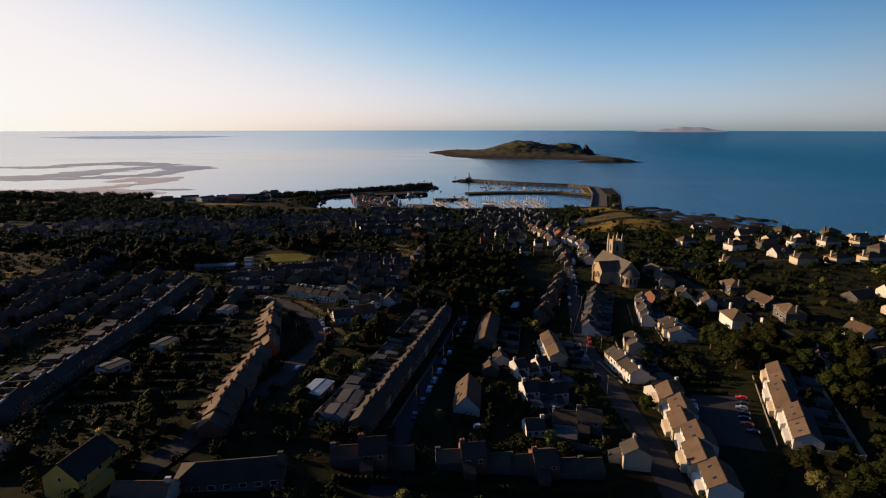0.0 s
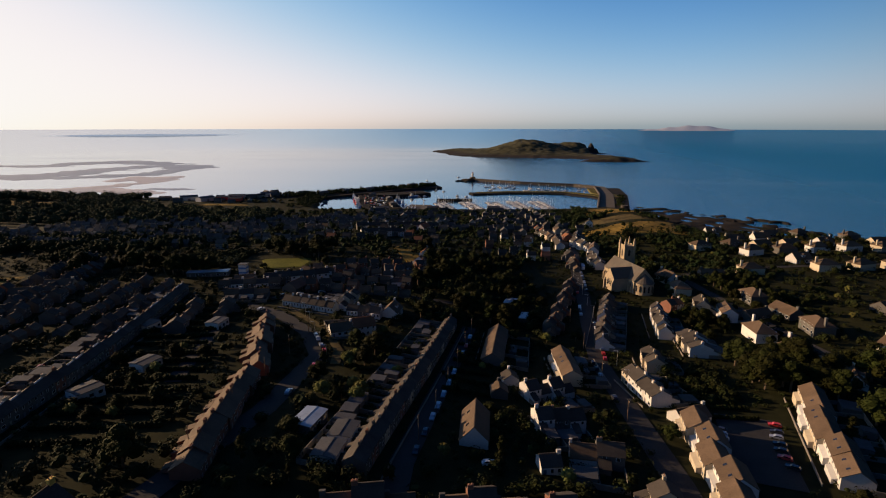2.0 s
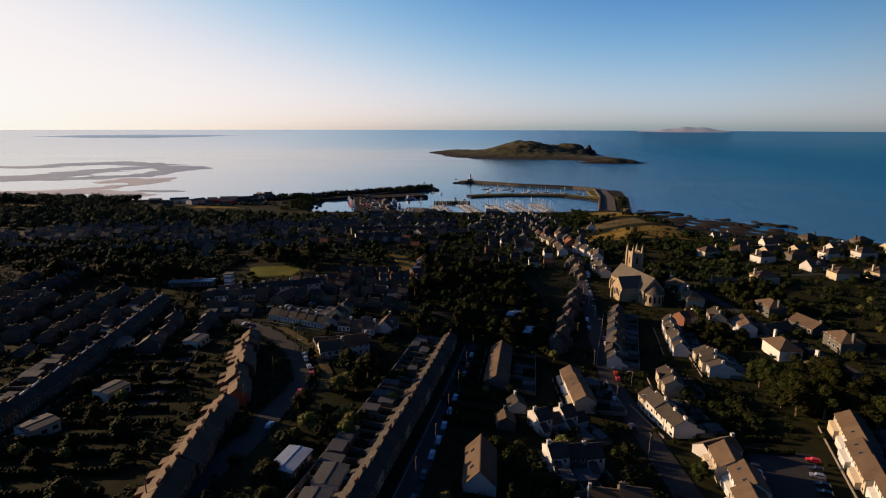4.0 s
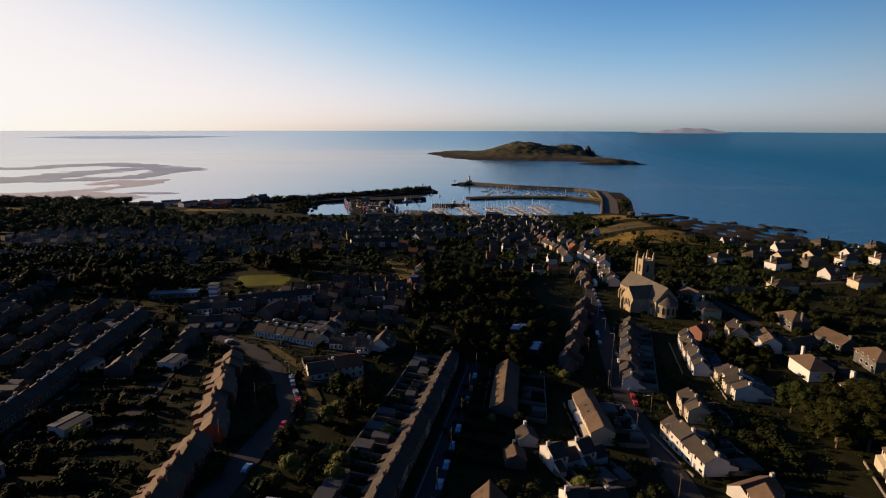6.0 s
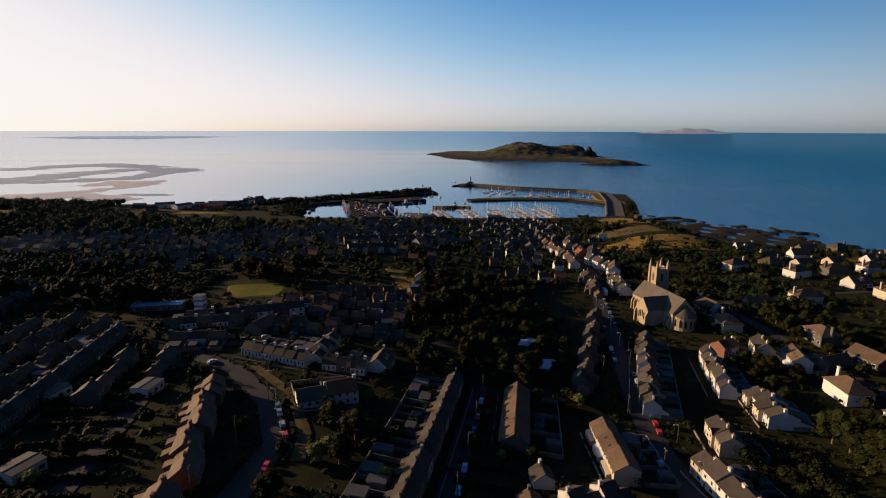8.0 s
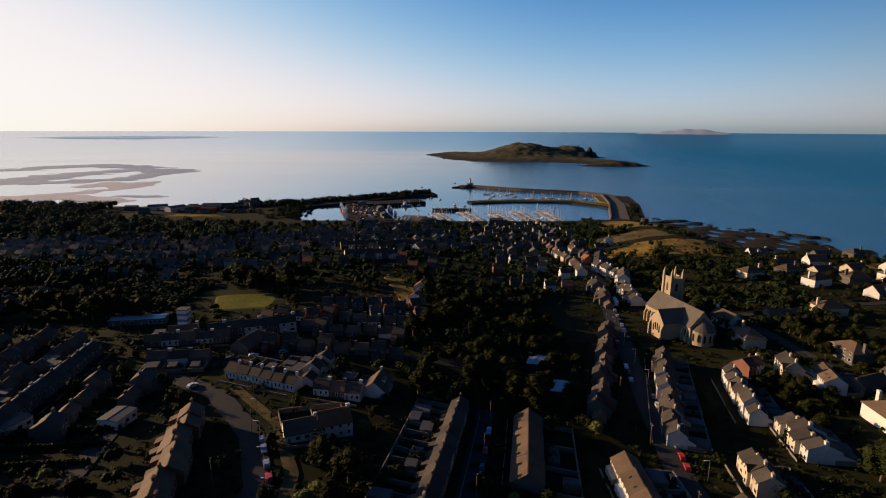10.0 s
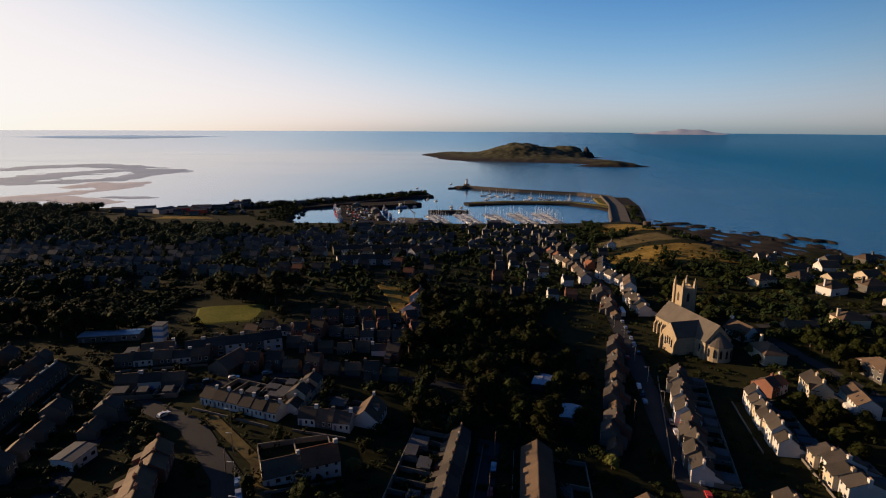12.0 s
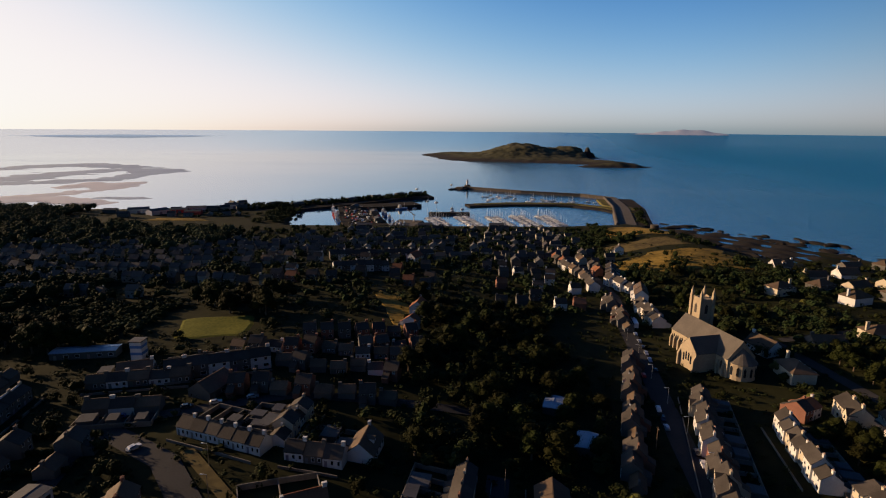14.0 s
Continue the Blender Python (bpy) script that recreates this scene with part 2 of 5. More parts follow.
def prism(bm, outline, axis, a, b, mi=0):
    """Extrude a closed outline of (u, z) pairs between a and b along x or y."""
    put = (lambda u, z, s: (s, u, z)) if axis == "x" else (lambda u, z, s: (u, s, z))
    lo, hi = [bm.verts.new(put(u, z, a)) for u, z in outline], [bm.verts.new(put(u, z, b)) for u, z in outline]
    fs = [bm.faces.new(lo), bm.faces.new(hi[::-1])]
    for i in range(len(outline)):
        j = (i + 1) % len(outline)
        fs.append(bm.faces.new((lo[i], hi[i], hi[j], lo[j])))
    for f in fs:
        f.material_index = mi


def tube(bm, r0, r1, z0, z1, x=0, y=0, n=10, mi=0):
    a = [bm.verts.new((x + r0 * math.cos(6.2832 * i / n), y + r0 * math.sin(6.2832 * i / n), z0)) for i in range(n)]
    if r1 <= 0:
        top = bm.verts.new((x, y, z1))
        for i in range(n):
            bm.faces.new((a[i], a[(i + 1) % n], top)).material_index = mi
    else:
        b = [bm.verts.new((x + r1 * math.cos(6.2832 * i / n), y + r1 * math.sin(6.2832 * i / n), z1)) for i in range(n)]
        for i in range(n):
            bm.faces.new((a[i], a[(i + 1) % n], b[(i + 1) % n], b[i])).material_index = mi
        bm.faces.new(b).material_index = mi
    bm.faces.new(a[::-1]).material_index = mi


def fixed(bm):
    bmesh.ops.recalc_face_normals(bm, faces=bm.faces)
    return bm


# ---- the lie of the land ----
def sg(v):
    return 1 / (1 + np.exp(-np.clip(v, -40, 40)))


def bell(x, y, cx, cy, sx, sy):
    return np.exp(-0.5 * (((x - cx) / sx) ** 2 + ((y - cy) / sy) ** 2))


def coast(x):
    """How far north the land reaches."""
    return np.interp(x, (-1500, -850, -610, -470, -375, -300, -262, -238, -214, -200, 230, 300, 325, 385, 408, 430, 520, 1500), (1090, 985, 955, 975, 1000, 1040, 1050, 1000, 930, 842, 842, 850, 835, 765, 700, 655, 625, 480))


def land_z(x, y):
    a = 10 + 18 * sg((5 - x) / 30) + 11 * sg((x - 190) / 30)
    z = 2.5 + (a - 1) * sg((600 - y) / 70) + 12 * sg((200 - y) / 40) + 6 * sg((120 - y) / 40)
    z = z + 13 * bell(x, y, 236, 705, 40, 75) + 7 * bell(x, y, 195, 590, 40, 45)
    f = sg((x - 268 - 8 * np.sin(y * 0.045)) / 5) * sg((y - 640 + 0.5 * (x - 300)) / 10)   # rock shelf under the cliff
    z = z * (1 - f) + f * (0.5 + 1.3 * np.sin(x * 0.16 + 0.6 * np.sin(y * 0.09)) * np.sin(y * 0.11 + x * 0.05))
    z = z + 14 * bell(x, y, -720, 800, 170, 90)
    z = z + 30 * sg((-520 - x) / 60) * sg((440 - y) / 50)
    return z


def ground_z(x, y):
    edge = coast(x) - y + 9 * np.sin(x * 0.11) * sg((x - 240) / 12) + 5 * np.sin(x * 0.29 + 1) * sg((x - 240) / 12)
    k = np.clip((edge + 8) / 16, 0, 1)
    k = k * k * (3 - 2 * k)
    return land_z(x, y) * k - 3 * (1 - k)


def gz(x, y):
    return float(ground_z(np.float64(x), np.float64(y)))


def grid_mesh(name, xs, ys, zf, material):
    X, Y = np.meshgrid(xs, ys)
    Z = zf(X, Y)
    v = np.stack((X, Y, Z), -1).reshape(-1, 3)
    nx, ny = len(xs), len(ys)
    i = (np.arange(ny - 1)[:, None] * nx + np.arange(nx - 1)[None]).reshape(-1)
    f = np.stack((i, i + 1, i + nx + 1, i + nx), -1)
    me = bpy.data.meshes.new(name)
    me.from_pydata(v.tolist(), [], f.tolist())
    me.materials.append(material)
    me.polygons.foreach_set("use_smooth", np.ones(len(f), bool))
    return me


def wobble(X, Y, s, seed=0.0):
    """Cheap smooth unevenness from crossed waves."""
    z = 0
    for i in range(7):
        a = 2.4 * i + seed
        k = s * (1.0 + 0.63 * i)
        z = z + np.sin(k * (X * math.cos(a) + Y * math.sin(a)) + 1.7 * i + seed * 3 + 1.3 * np.sin(k * 0.6 * (Y * math.cos(a) - X * math.sin(a)) + i)) / (1.0 + 0.45 * i)
    return z / 3.0


xs = np.concatenate((np.arange(-1500, -420, 20.0), np.arange(-420, 460, 6.0), np.arange(460, 1000, 20.0)))
ys = np.concatenate((np.arange(-900, 80, 20.0), np.arange(80, 900, 6.0), np.arange(900, 1260, 12.0)))
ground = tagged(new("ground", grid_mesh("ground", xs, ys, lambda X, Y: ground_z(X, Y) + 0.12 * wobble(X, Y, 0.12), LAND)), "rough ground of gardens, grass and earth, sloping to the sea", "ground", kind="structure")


def sea_mesh():
    rings = [0, 300, 600, 900, 1300, 1800, 2400, 2950, 3200, 3500, 3800, 4100, 4400, 4650, 4900]
    n = 160
    vs, fs = [(0, 0, 0)], []
    for r in rings[1:]:
        z = 96 * max(0, (r - 2950) / 1950) ** 1.4
        vs += [(r * math.cos(6.283185 * i / n), r * math.sin(6.283185 * i / n), z) for i in range(n)]
    for i in range(n):
        fs.append((0, 1 + i, 1 + (i + 1) % n))
    for k in range(len(rings) - 2):
        a, b = 1 + k * n, 1 + (k + 1) * n
        fs += [(a + i, b + i, b + (i + 1) % n, a + (i + 1) % n) for i in range(n)]
    me = bpy.data.meshes.new("sea")
    me.from_pydata(vs, [], fs)
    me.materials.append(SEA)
    me.polygons.foreach_set("use_smooth", np.ones(len(fs), bool))
    return me


tagged(new("water", sea_mesh()), "calm blue sea, paler and glossier westwards to paint in a silver sheen", "sea", kind="structure")


def bars(lines, seed):
    """Long low bars of sand that taper along their lines, with a ragged edge; below water elsewhere."""
    def height(X, Y):
        z = np.full_like(X, -1.0)
        for wide, pts in lines:
            for (x0, y0), (x1, y1) in zip(pts, pts[1:]):
                k = np.clip(((X - x0) * (x1 - x0) + (Y - y0) * (y1 - y0)) / ((x1 - x0) ** 2 + (y1 - y0) ** 2), 0, 1)
                d = np.hypot((X - x0 - k * (x1 - x0)), Y - y0 - k * (y1 - y0))
                z = np.maximum(z, 0.9 - d / wide)
        return z + 0.42 * wobble(X * 0.5, Y, 0.03, seed) + 0.30 * wobble(X, Y * 0.6, 0.08, seed + 2) - 0.15
    return height


WET = mat("wet_grey_sand", (0.25, 0.235, 0.235), 0.4, 0.2, 0.02, 0.004, 0.1, spec=0.4)
grey_bars = [(95, ((-1900, 1180), (-1018, 1411), (-980, 1616), (-935, 1757), (-800, 1715))), (90, ((-1250, 1790), (-1152, 1960), (-953, 1868))), (62, ((-1500, 1300), (-901, 1371), (-794, 1457), (-775, 1640))),
             (50, ((-1700, 1760), (-1267, 1734), (-1286, 1890))), (22, ((-600, 1120), (-505, 1115)))]
tan_bars = [(44, ((-1500, 1010), (-777, 1100), (-711, 1178), (-674, 1250), (-687, 1375))), (38, ((-765, 1290), (-770, 1372), (-690, 1300))), (40, ((-1300, 960), (-739, 1049), (-690, 1106), (-565, 1040)))]
tagged(new("sand", grid_mesh("sand", np.arange(-2100, -460, 10.0), np.arange(1080, 2080, 10.0), bars(grey_bars, 0.7), WET)), "wet grey sand banks bared by the tide with channels between", "sand", kind="structure")
tagged(new("sand", grid_mesh("sand", np.arange(-1700, -520, 8.0), np.arange(940, 1460, 8.0), bars(tan_bars, 1.9), SAND)), "tan sand bars along the tide's edge", "sand", kind="structure")


def eye_z(X, Y):
    w = wobble(X, Y, 0.035, 1.3)
    z = 42 * bell(X, Y, 362, 2570, 88, 120) + 20 * bell(X, Y, 240, 2620, 120, 150) + 29 * bell(X, Y, 505, 2560, 95, 120)
    z = z + 34 * bell(X, Y, 606, 2590, 52, 80) * (1 + 0.25 * w)
    z = z * sg((642 - X + 5 * w) / 2.5)
    z = z + 43 * np.exp(-((X - 678) / 13) ** 4 - ((Y - 2610) / 26) ** 4) * (1 + 0.2 * w) + 22 * np.exp(-((X - 702) / 9) ** 4 - ((Y - 2620) / 20) ** 4)
    z = z + 15 * bell(X, Y, 300, 2430, 190, 110) + 17 * bell(X, Y, 60, 2790, 90, 120) + 10 * bell(X, Y, 520, 2260, 140, 90) + 11 * bell(X, Y, 650, 2150, 70, 130) + 16 * bell(X, Y, 590, 2010, 80, 26) + 9 * bell(X, Y, 690, 2600, 60, 60)
    crag = np.abs(wobble(X, Y, 0.06, 3.1)) - 0.3                    # gullies and ribs down the faces
    return z * (1 + 0.07 * w + 0.08 * crag + 0.05 * wobble(X, Y, 0.11, 2.2)) + 1.5 * wobble(X, Y, 0.09, 0.4) - 6.5


def shore_mix(m, rock):
    """Bare rock along the waterline and on the steep faces of a grassy island."""
    n, l = m.node_tree.nodes, m.node_tree.links
    p = n["Principled BSDF"]
    grass = p.inputs["Base Color"].links[0].from_socket
    g, s, t, q = n.new("ShaderNodeNewGeometry"), n.new("ShaderNodeSeparateXYZ"), n.new("ShaderNodeSeparateXYZ"), n.new("ShaderNodeTexNoise")
    q.inputs["Scale"].default_value = 0.05
    l.new(g.outputs["Position"], s.inputs[0])
    l.new(g.outputs["Normal"], t.inputs[0])
    low, steep, top, mx = n.new("ShaderNodeMapRange"), n.new("ShaderNodeMapRange"), n.new("ShaderNodeMath"), n.new("ShaderNodeMix")
    low.inputs["From Min"].default_value, low.inputs["From Max"].default_value = 4, 10
    low.inputs["To Min"].default_value, low.inputs["To Max"].default_value = 1, 0
    steep.inputs["From Min"].default_value, steep.inputs["From Max"].default_value = 0.72, 0.88
    steep.inputs["To Min"].default_value, steep.inputs["To Max"].default_value = 1, 0
    top.operation = "MAXIMUM"
    mx.data_type = "RGBA"
    l.new(s.outputs["Z"], low.inputs["Value"])
    l.new(t.outputs["Z"], steep.inputs["Value"])
    l.new(low.outputs[0], top.inputs[0])
    l.new(steep.outputs[0], top.inputs[1])
    l.new(top.outputs[0], mx.inputs["Factor"])
    l.new(grass, mx.inputs["A"])
    mx.inputs["B"].default_value = (*rock, 1)
    l.new(mx.outputs["Result"], p.inputs["Base Color"])


shore_mix(HEATH, (0.030, 0.025, 0.022))
eye = new("island_hill", grid_mesh("island_hill", np.arange(-110, 900, 7.0), np.arange(1880, 3060, 9.0), eye_z, HEATH))
tagged(eye, "rocky heath-covered island with cliffs and a sea stack", "island", kind="structure")


def far_hill(name, cx, cy, wide, z0, peak, label, seed, material):
    """An island or shore at the edge of sight; its material carries the haze."""
    d = Vector((cx, cy, 0)).normalized()
    side = Vector((d.y, -d.x, 0))
    vs, fs, n = [], [], 60
    for i in range(n + 1):
        u = 2 * i / n - 1
        k = max(0, 1 - abs(u) ** 2.2)
        h = peak * k * (0.75 + 0.3 * math.sin(3.1 * u + seed) + 0.08 * math.sin(17 * u + seed))
        p = Vector((cx, cy, z0)) + side * (u * wide / 2)
        vs += [tuple(p - d * 40 - Vector((0, 0, 6))), tuple(p + Vector((0, 0, h))), tuple(p + d * 60 - Vector((0, 0, 6)))]
    for i in range(n):
        for j in (0, 1):
            a = 3 * i + j
            fs.append((a, a + 3, a + 4, a + 1))
    me = bpy.data.meshes.new(name)
    me.from_pydata(vs, [], fs)
    me.materials.append(material)
    return tagged(new(name, me), label, "backdrop", kind="structure")


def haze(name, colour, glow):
    """Far land with haze put into its pale colour, which also emits."""
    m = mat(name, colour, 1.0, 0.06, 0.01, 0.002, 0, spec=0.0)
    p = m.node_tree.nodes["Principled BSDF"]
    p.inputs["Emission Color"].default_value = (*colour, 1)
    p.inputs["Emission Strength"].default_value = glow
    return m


# blue-grey colour and weak emission imitate haze over distant land
HAZE = haze("haze_painted_hill", (0.24, 0.245, 0.29), 0.36)
BAY = haze("haze_painted_coast", (0.40, 0.45, 0.50), 0.7)
far_hill("backdrop", -2000, 3800, 1900, 56, 11, "low coast across the bay, its pale haze painted in", 1.9, BAY)
far_hill("backdrop", 1870, 4400, 800, 84, 42, "far low island on the horizon, its blue haze painted in", 0.6, HAZE)


# ---- houses ----
def window_mesh(w, h, name="window"):
    bm = bmesh.new()
    t = 0.09
    for a in ((-w / 2, 0, w / 2, t), (-w / 2, h - t, w / 2, h), (-w / 2, t, -w / 2 + t, h - t), (w / 2 - t, t, w / 2, h - t), (-0.035, t, 0.035, h - t)):
        box(bm, a[0], -0.06, a[1], a[2], 0.04, a[3])
    box(bm, -w / 2 - 0.08, -0.14, -0.08, w / 2 + 0.08, 0.04, 0)
    return mesh_of(name, bm, FRAME)


def pane_mesh(w, h):
    bm = bmesh.new()
    box(bm, -w / 2 + 0.05, -0.03, 0.05, w / 2 - 0.05, 0.02, h - 0.05)
    return mesh_of("pane", bm, GLASS)


WIN = {k: (window_mesh(*k), pane_mesh(*k)) for k in ((1.0, 1.35), (1.7, 1.35), (0.8, 1.0))}


def add_window(root, x, y, z, turn, size=(1.0, 1.35), panes=True):
    w = part("window", WIN[size][0], None, root, at=pose(x, y, z, 0, 0, turn))
    if panes:
        part("pane", WIN[size][1], None, w, "dark glass pane")
    else:
        w.data = WHOLE[size]


def whole_window(w, h):
    bm = bmesh.new()
    t = 0.09
    for a in ((-w / 2, 0, w / 2, t), (-w / 2, h - t, w / 2, h), (-w / 2, t, -w / 2 + t, h - t), (w / 2 - t, t, w / 2, h - t)):
        box(bm, a[0], -0.06, a[1], a[2], 0.04, a[3])
    box(bm, -w / 2 + 0.05, -0.03, 0.05, w / 2 - 0.05, 0.02, h - 0.05, 1)
    return mesh_of("window", bm, (FRAME, GLASS))


WHOLE = {k: whole_window(*k) for k in WIN}


def gable_roof(L, D, h, rise, t=0.16, over=0.3, end=0.12):
    bm = bmesh.new()
    k = rise / (D / 2)
    e = D / 2 + over
    prism(bm, [(-e, h - k * over + t), (0, h + rise + t), (e, h - k * over + t), (e, h - k * over), (0, h + rise), (-e, h - k * over)], "x", -L / 2 - end, L / 2 + end)
    box(bm, -L / 2 - end, -0.14, h + rise + t - 0.05, L / 2 + end, 0.14, h + rise + t + 0.09)
    return fixed(bm)


def hip_roof(L, D, h, rise, over=0.45, t=0.14):
    bm = bmesh.new()
    a, b, r = L / 2 + over, D / 2 + over, max(L - D, 0.6) / 2
    lo = [bm.verts.new(c) for c in ((-a, -b, h - t), (a, -b, h - t), (a, b, h - t), (-a, b, h - t))]
    up = [bm.verts.new((v.co.x, v.co.y, h)) for v in lo]
    p, q = bm.verts.new((-r, 0, h + rise)), bm.verts.new((r, 0, h + rise))
    bm.faces.new(lo[::-1])
    for i in range(4):
        bm.faces.new((lo[i], lo[(i + 1) % 4], up[(i + 1) % 4], up[i]))
    bm.faces.new((up[0], up[1], q, p))
    bm.faces.new((up[2], up[3], p, q))
    bm.faces.new((up[1], up[2], q))
    bm.faces.new((up[3], up[0], p))
    return fixed(bm)


def chimney(parent, x, y, z0, z1, w=1.25, d=0.8, m=None, pots=True):
    bm = bmesh.new()
    box(bm, -w / 2, -d / 2, 0, w / 2, d / 2, z1 - z0)
    box(bm, -w / 2 - 0.07, -d / 2 - 0.07, z1 - z0 - 0.25, w / 2 + 0.07, d / 2 + 0.07, z1 - z0 - 0.08)
    c = part("chimney", bm, m, parent, at=pose(x, y, z0))
    if not pots:
        return
    for u in (-w / 4, w / 4):
        bm = bmesh.new()
        tube(bm, 0.13, 0.1, 0, 0.45, 0, 0, 6)
        part("chimney_pot", bm, POT, c, "clay chimney pot", pose(u, 0, z1 - z0))


def house(name, L, D, h, rise, wall, roof, label, hip=False, stacks=(1,), cols=2, floors=2, rear=True, near=True, skylight=False, dormer=False, porch=False, gable_win=False, pots=None, bay=False, pale=False):
    """A house with its ridge along x and its front towards -y; base at z = 0, footing below."""
    root = tagged(new(name), label, "house")
    bm = bmesh.new()
    if hip:
        box(bm, -L / 2, -D / 2, -3, L / 2, D / 2, h - 0.14)
    else:
        prism(bm, [(-D / 2, -3), (D / 2, -3), (D / 2, h), (0, h + rise), (-D / 2, h)], "x", -L / 2, L / 2)
    part("wall", fixed(bm), wall, root)
    part("roof", hip_roof(L, D, h, rise) if hip else gable_roof(L, D, h, rise), roof, root)
    # with pale set, cream stacks imitate sunlit chimney sides
    for s in stacks:
        chimney(root, s * (L / 2 - 0.5), 0, h + rise * (0.3 if not hip else 0.1), h + rise + 1.2, m=CREAM if pale else wall, pots=near if pots is None else pots)
    step = L / cols
    for f in range(floors):
        for i in range(cols):
            x = -L / 2 + step * (i + 0.5)
            z = 0.95 + 2.7 * f
            if f == 0 and i == 0:
                bm = bmesh.new()
                box(bm, -0.47, -0.05, 0, 0.47, 0.03, 2.05)
                d = part("door", bm, DOOR, root, at=pose(x, -D / 2, 0))
                if porch:
                    bm = bmesh.new()
                    box(bm, -0.6, -0.07, -0.02, -0.47, 0.02, 2.2)
                    box(bm, 0.47, -0.07, -0.02, 0.6, 0.02, 2.2)
                    box(bm, -0.47, -0.07, 2.05, 0.47, 0.02, 2.2)
                    part("door_frame", bm, FRAME, d, "white door frame")
            else:
                add_window(root, x, -D / 2, z, 0, (1.7, 1.35) if step > 2.9 and f == 0 else (1.0, 1.35), False)
            if near and f == floors - 1:
                add_window(root, x, D / 2, z, 180, (1.0, 1.35), False)
    if gable_win and not hip:
        for s in (-1, 1):
            add_window(root, s * L / 2, 0, h - 0.6, 90 * s, (0.8, 1.0), False)
    if rear:
        bm = bmesh.new()
        x0, x1, e = 0.1, L / 2 - 0.25, D / 2 + 3.4
        prism(bm, [(D / 2, -3), (e, -3), (e, h * 0.52), (D / 2, h * 0.8)], "x", x0, x1)
        ex = part("extension", fixed(bm), wall, root)
        bm = bmesh.new()
        prism(bm, [(D / 2, h * 0.8 + 0.12), (e + 0.25, h * 0.52 + 0.08), (e + 0.25, h * 0.52 - 0.06), (D / 2, h * 0.8)], "x", x0 - 0.1, x1 + 0.1)
        part("extension_roof", fixed(bm), roof, ex)
    if porch:
        bm = bmesh.new()
        prism(bm, [(-D / 2 - 1.6, -3), (-D / 2, -3), (-D / 2, 2.9), (-D / 2 - 1.6, 2.4)], "x", -L / 2 + 0.3, L / 2 - step)
        part("porch", fixed(bm), wall, root)
    k = rise / (D / 2)
    if skylight:
        for i in (-0.22, 0.22):
            bm = bmesh.new()
            y0, y1 = -D / 2 * 0.62, -D / 2 * 0.4
            z0, z1 = h + rise + k * y0 + 0.2, h + rise + k * y1 + 0.2
            v = [bm.verts.new(c) for c in ((-0.4, y0, z0), (0.4, y0, z0), (0.4, y1, z1), (-0.4, y1, z1), (-0.4, y0, z0 - 0.1), (0.4, y0, z0 - 0.1), (0.4, y1, z1 - 0.1), (-0.4, y1, z1 - 0.1))]
            for f in ((0, 1, 2, 3), (4, 5, 1, 0), (5, 6, 2, 1), (6, 7, 3, 2), (7, 4, 0, 3)):
                bm.faces.new([v[j] for j in f])
            part("rooflight", fixed(bm), GLASS, root, at=pose(i * L, 0, 0))
    # added white strip imitates sun glints along the ridge
    if pale:
        bm = bmesh.new()
        prism(bm, [(-0.5, h + rise - 0.1), (-0.5, h + rise + 0.05), (0, h + rise + 0.34), (0.3, h + rise + 0.2), (0.3, h + rise - 0.1)], "x", -L / 2 + 0.4, L / 2 - 1.3)
        part("ridge", fixed(bm), WHITE, root, "white strip added for sun glints along the ridge")
    if bay:
        bm = bmesh.new()
        prism(bm, [(-1.5, -3), (1.5, -3), (1.5, h - 0.2), (0, h + 1.5), (-1.5, h - 0.2)], "y", -D / 2 - 0.9, -D / 2 + 1.5)
        b = part("bay", fixed(bm), wall, root, at=pose(L / 4, 0, 0))
        bm = bmesh.new()
        prism(bm, [(-1.75, h - 0.35), (0, h + 1.65), (1.75, h - 0.35), (1.75, h - 0.5), (0, h + 1.5), (-1.75, h - 0.5)], "y", -D / 2 - 1.1, -D / 2 + 2.6)
        part("bay_roof", fixed(bm), roof, b)
        part("window", WHOLE[(1.7, 1.35)], None, b, at=pose(0, -D / 2 - 0.9, 0.9))
        part("window", WHOLE[(1.0, 1.35)], None, b, at=pose(0, -D / 2 - 0.9, 3.5))
    if dormer:
        bm = bmesh.new()
        zt = h + rise * 0.72
        box(bm, -1.1, -D / 2 * 0.72, h + rise * 0.22, 1.1, -D / 2 * 0.2, zt)
        dm = part("dormer", bm, wall, root)
        bm = bmesh.new()
        prism(bm, [(-1.35, zt), (1.35, zt), (0, zt + 0.75)], "y", -D / 2 * 0.8, -0.05)
        part("dormer_roof", fixed(bm), roof, dm)
        w = part("window", WHOLE[(1.0, 1.35)], None, dm, at=pose(0, -D / 2 * 0.72, h + rise * 0.25))
    return root


KINDS, USED, SPOTS, LENGTH, YARDS = {}, set(), [], {}, []


def kind(key, *a, **k):
    KINDS[key] = (a, k)
    LENGTH[key] = a[1]


def place(key, x, y, turn, z=None, sx=1.0, group="", sz=1.0, sy=1.0):
    """Put a house of a kind at (x, y), its front turned away from the left-hand normal of turn."""
    z = gz(x, y) if z is None else z
    m = pose(x, y, z, 0, 0, turn) @ Matrix.Diagonal((sx, sy, sz, 1))
    if key not in USED:
        USED.add(key)
        a, k = KINDS[key]
        KINDS[key] = ob = house(*a, **k)
        ob.matrix_basis = m
        if group:
            ob["group"] = group
    else:
        ob = copy_thing(KINDS[key], m @ Matrix.Diagonal([1 / s for s in KINDS[key].scale] + [1]))
        ob["group"] = group or "houses"
    SPOTS.append((x, y, 8.0))
    return ob


rnd = random.Random(7)
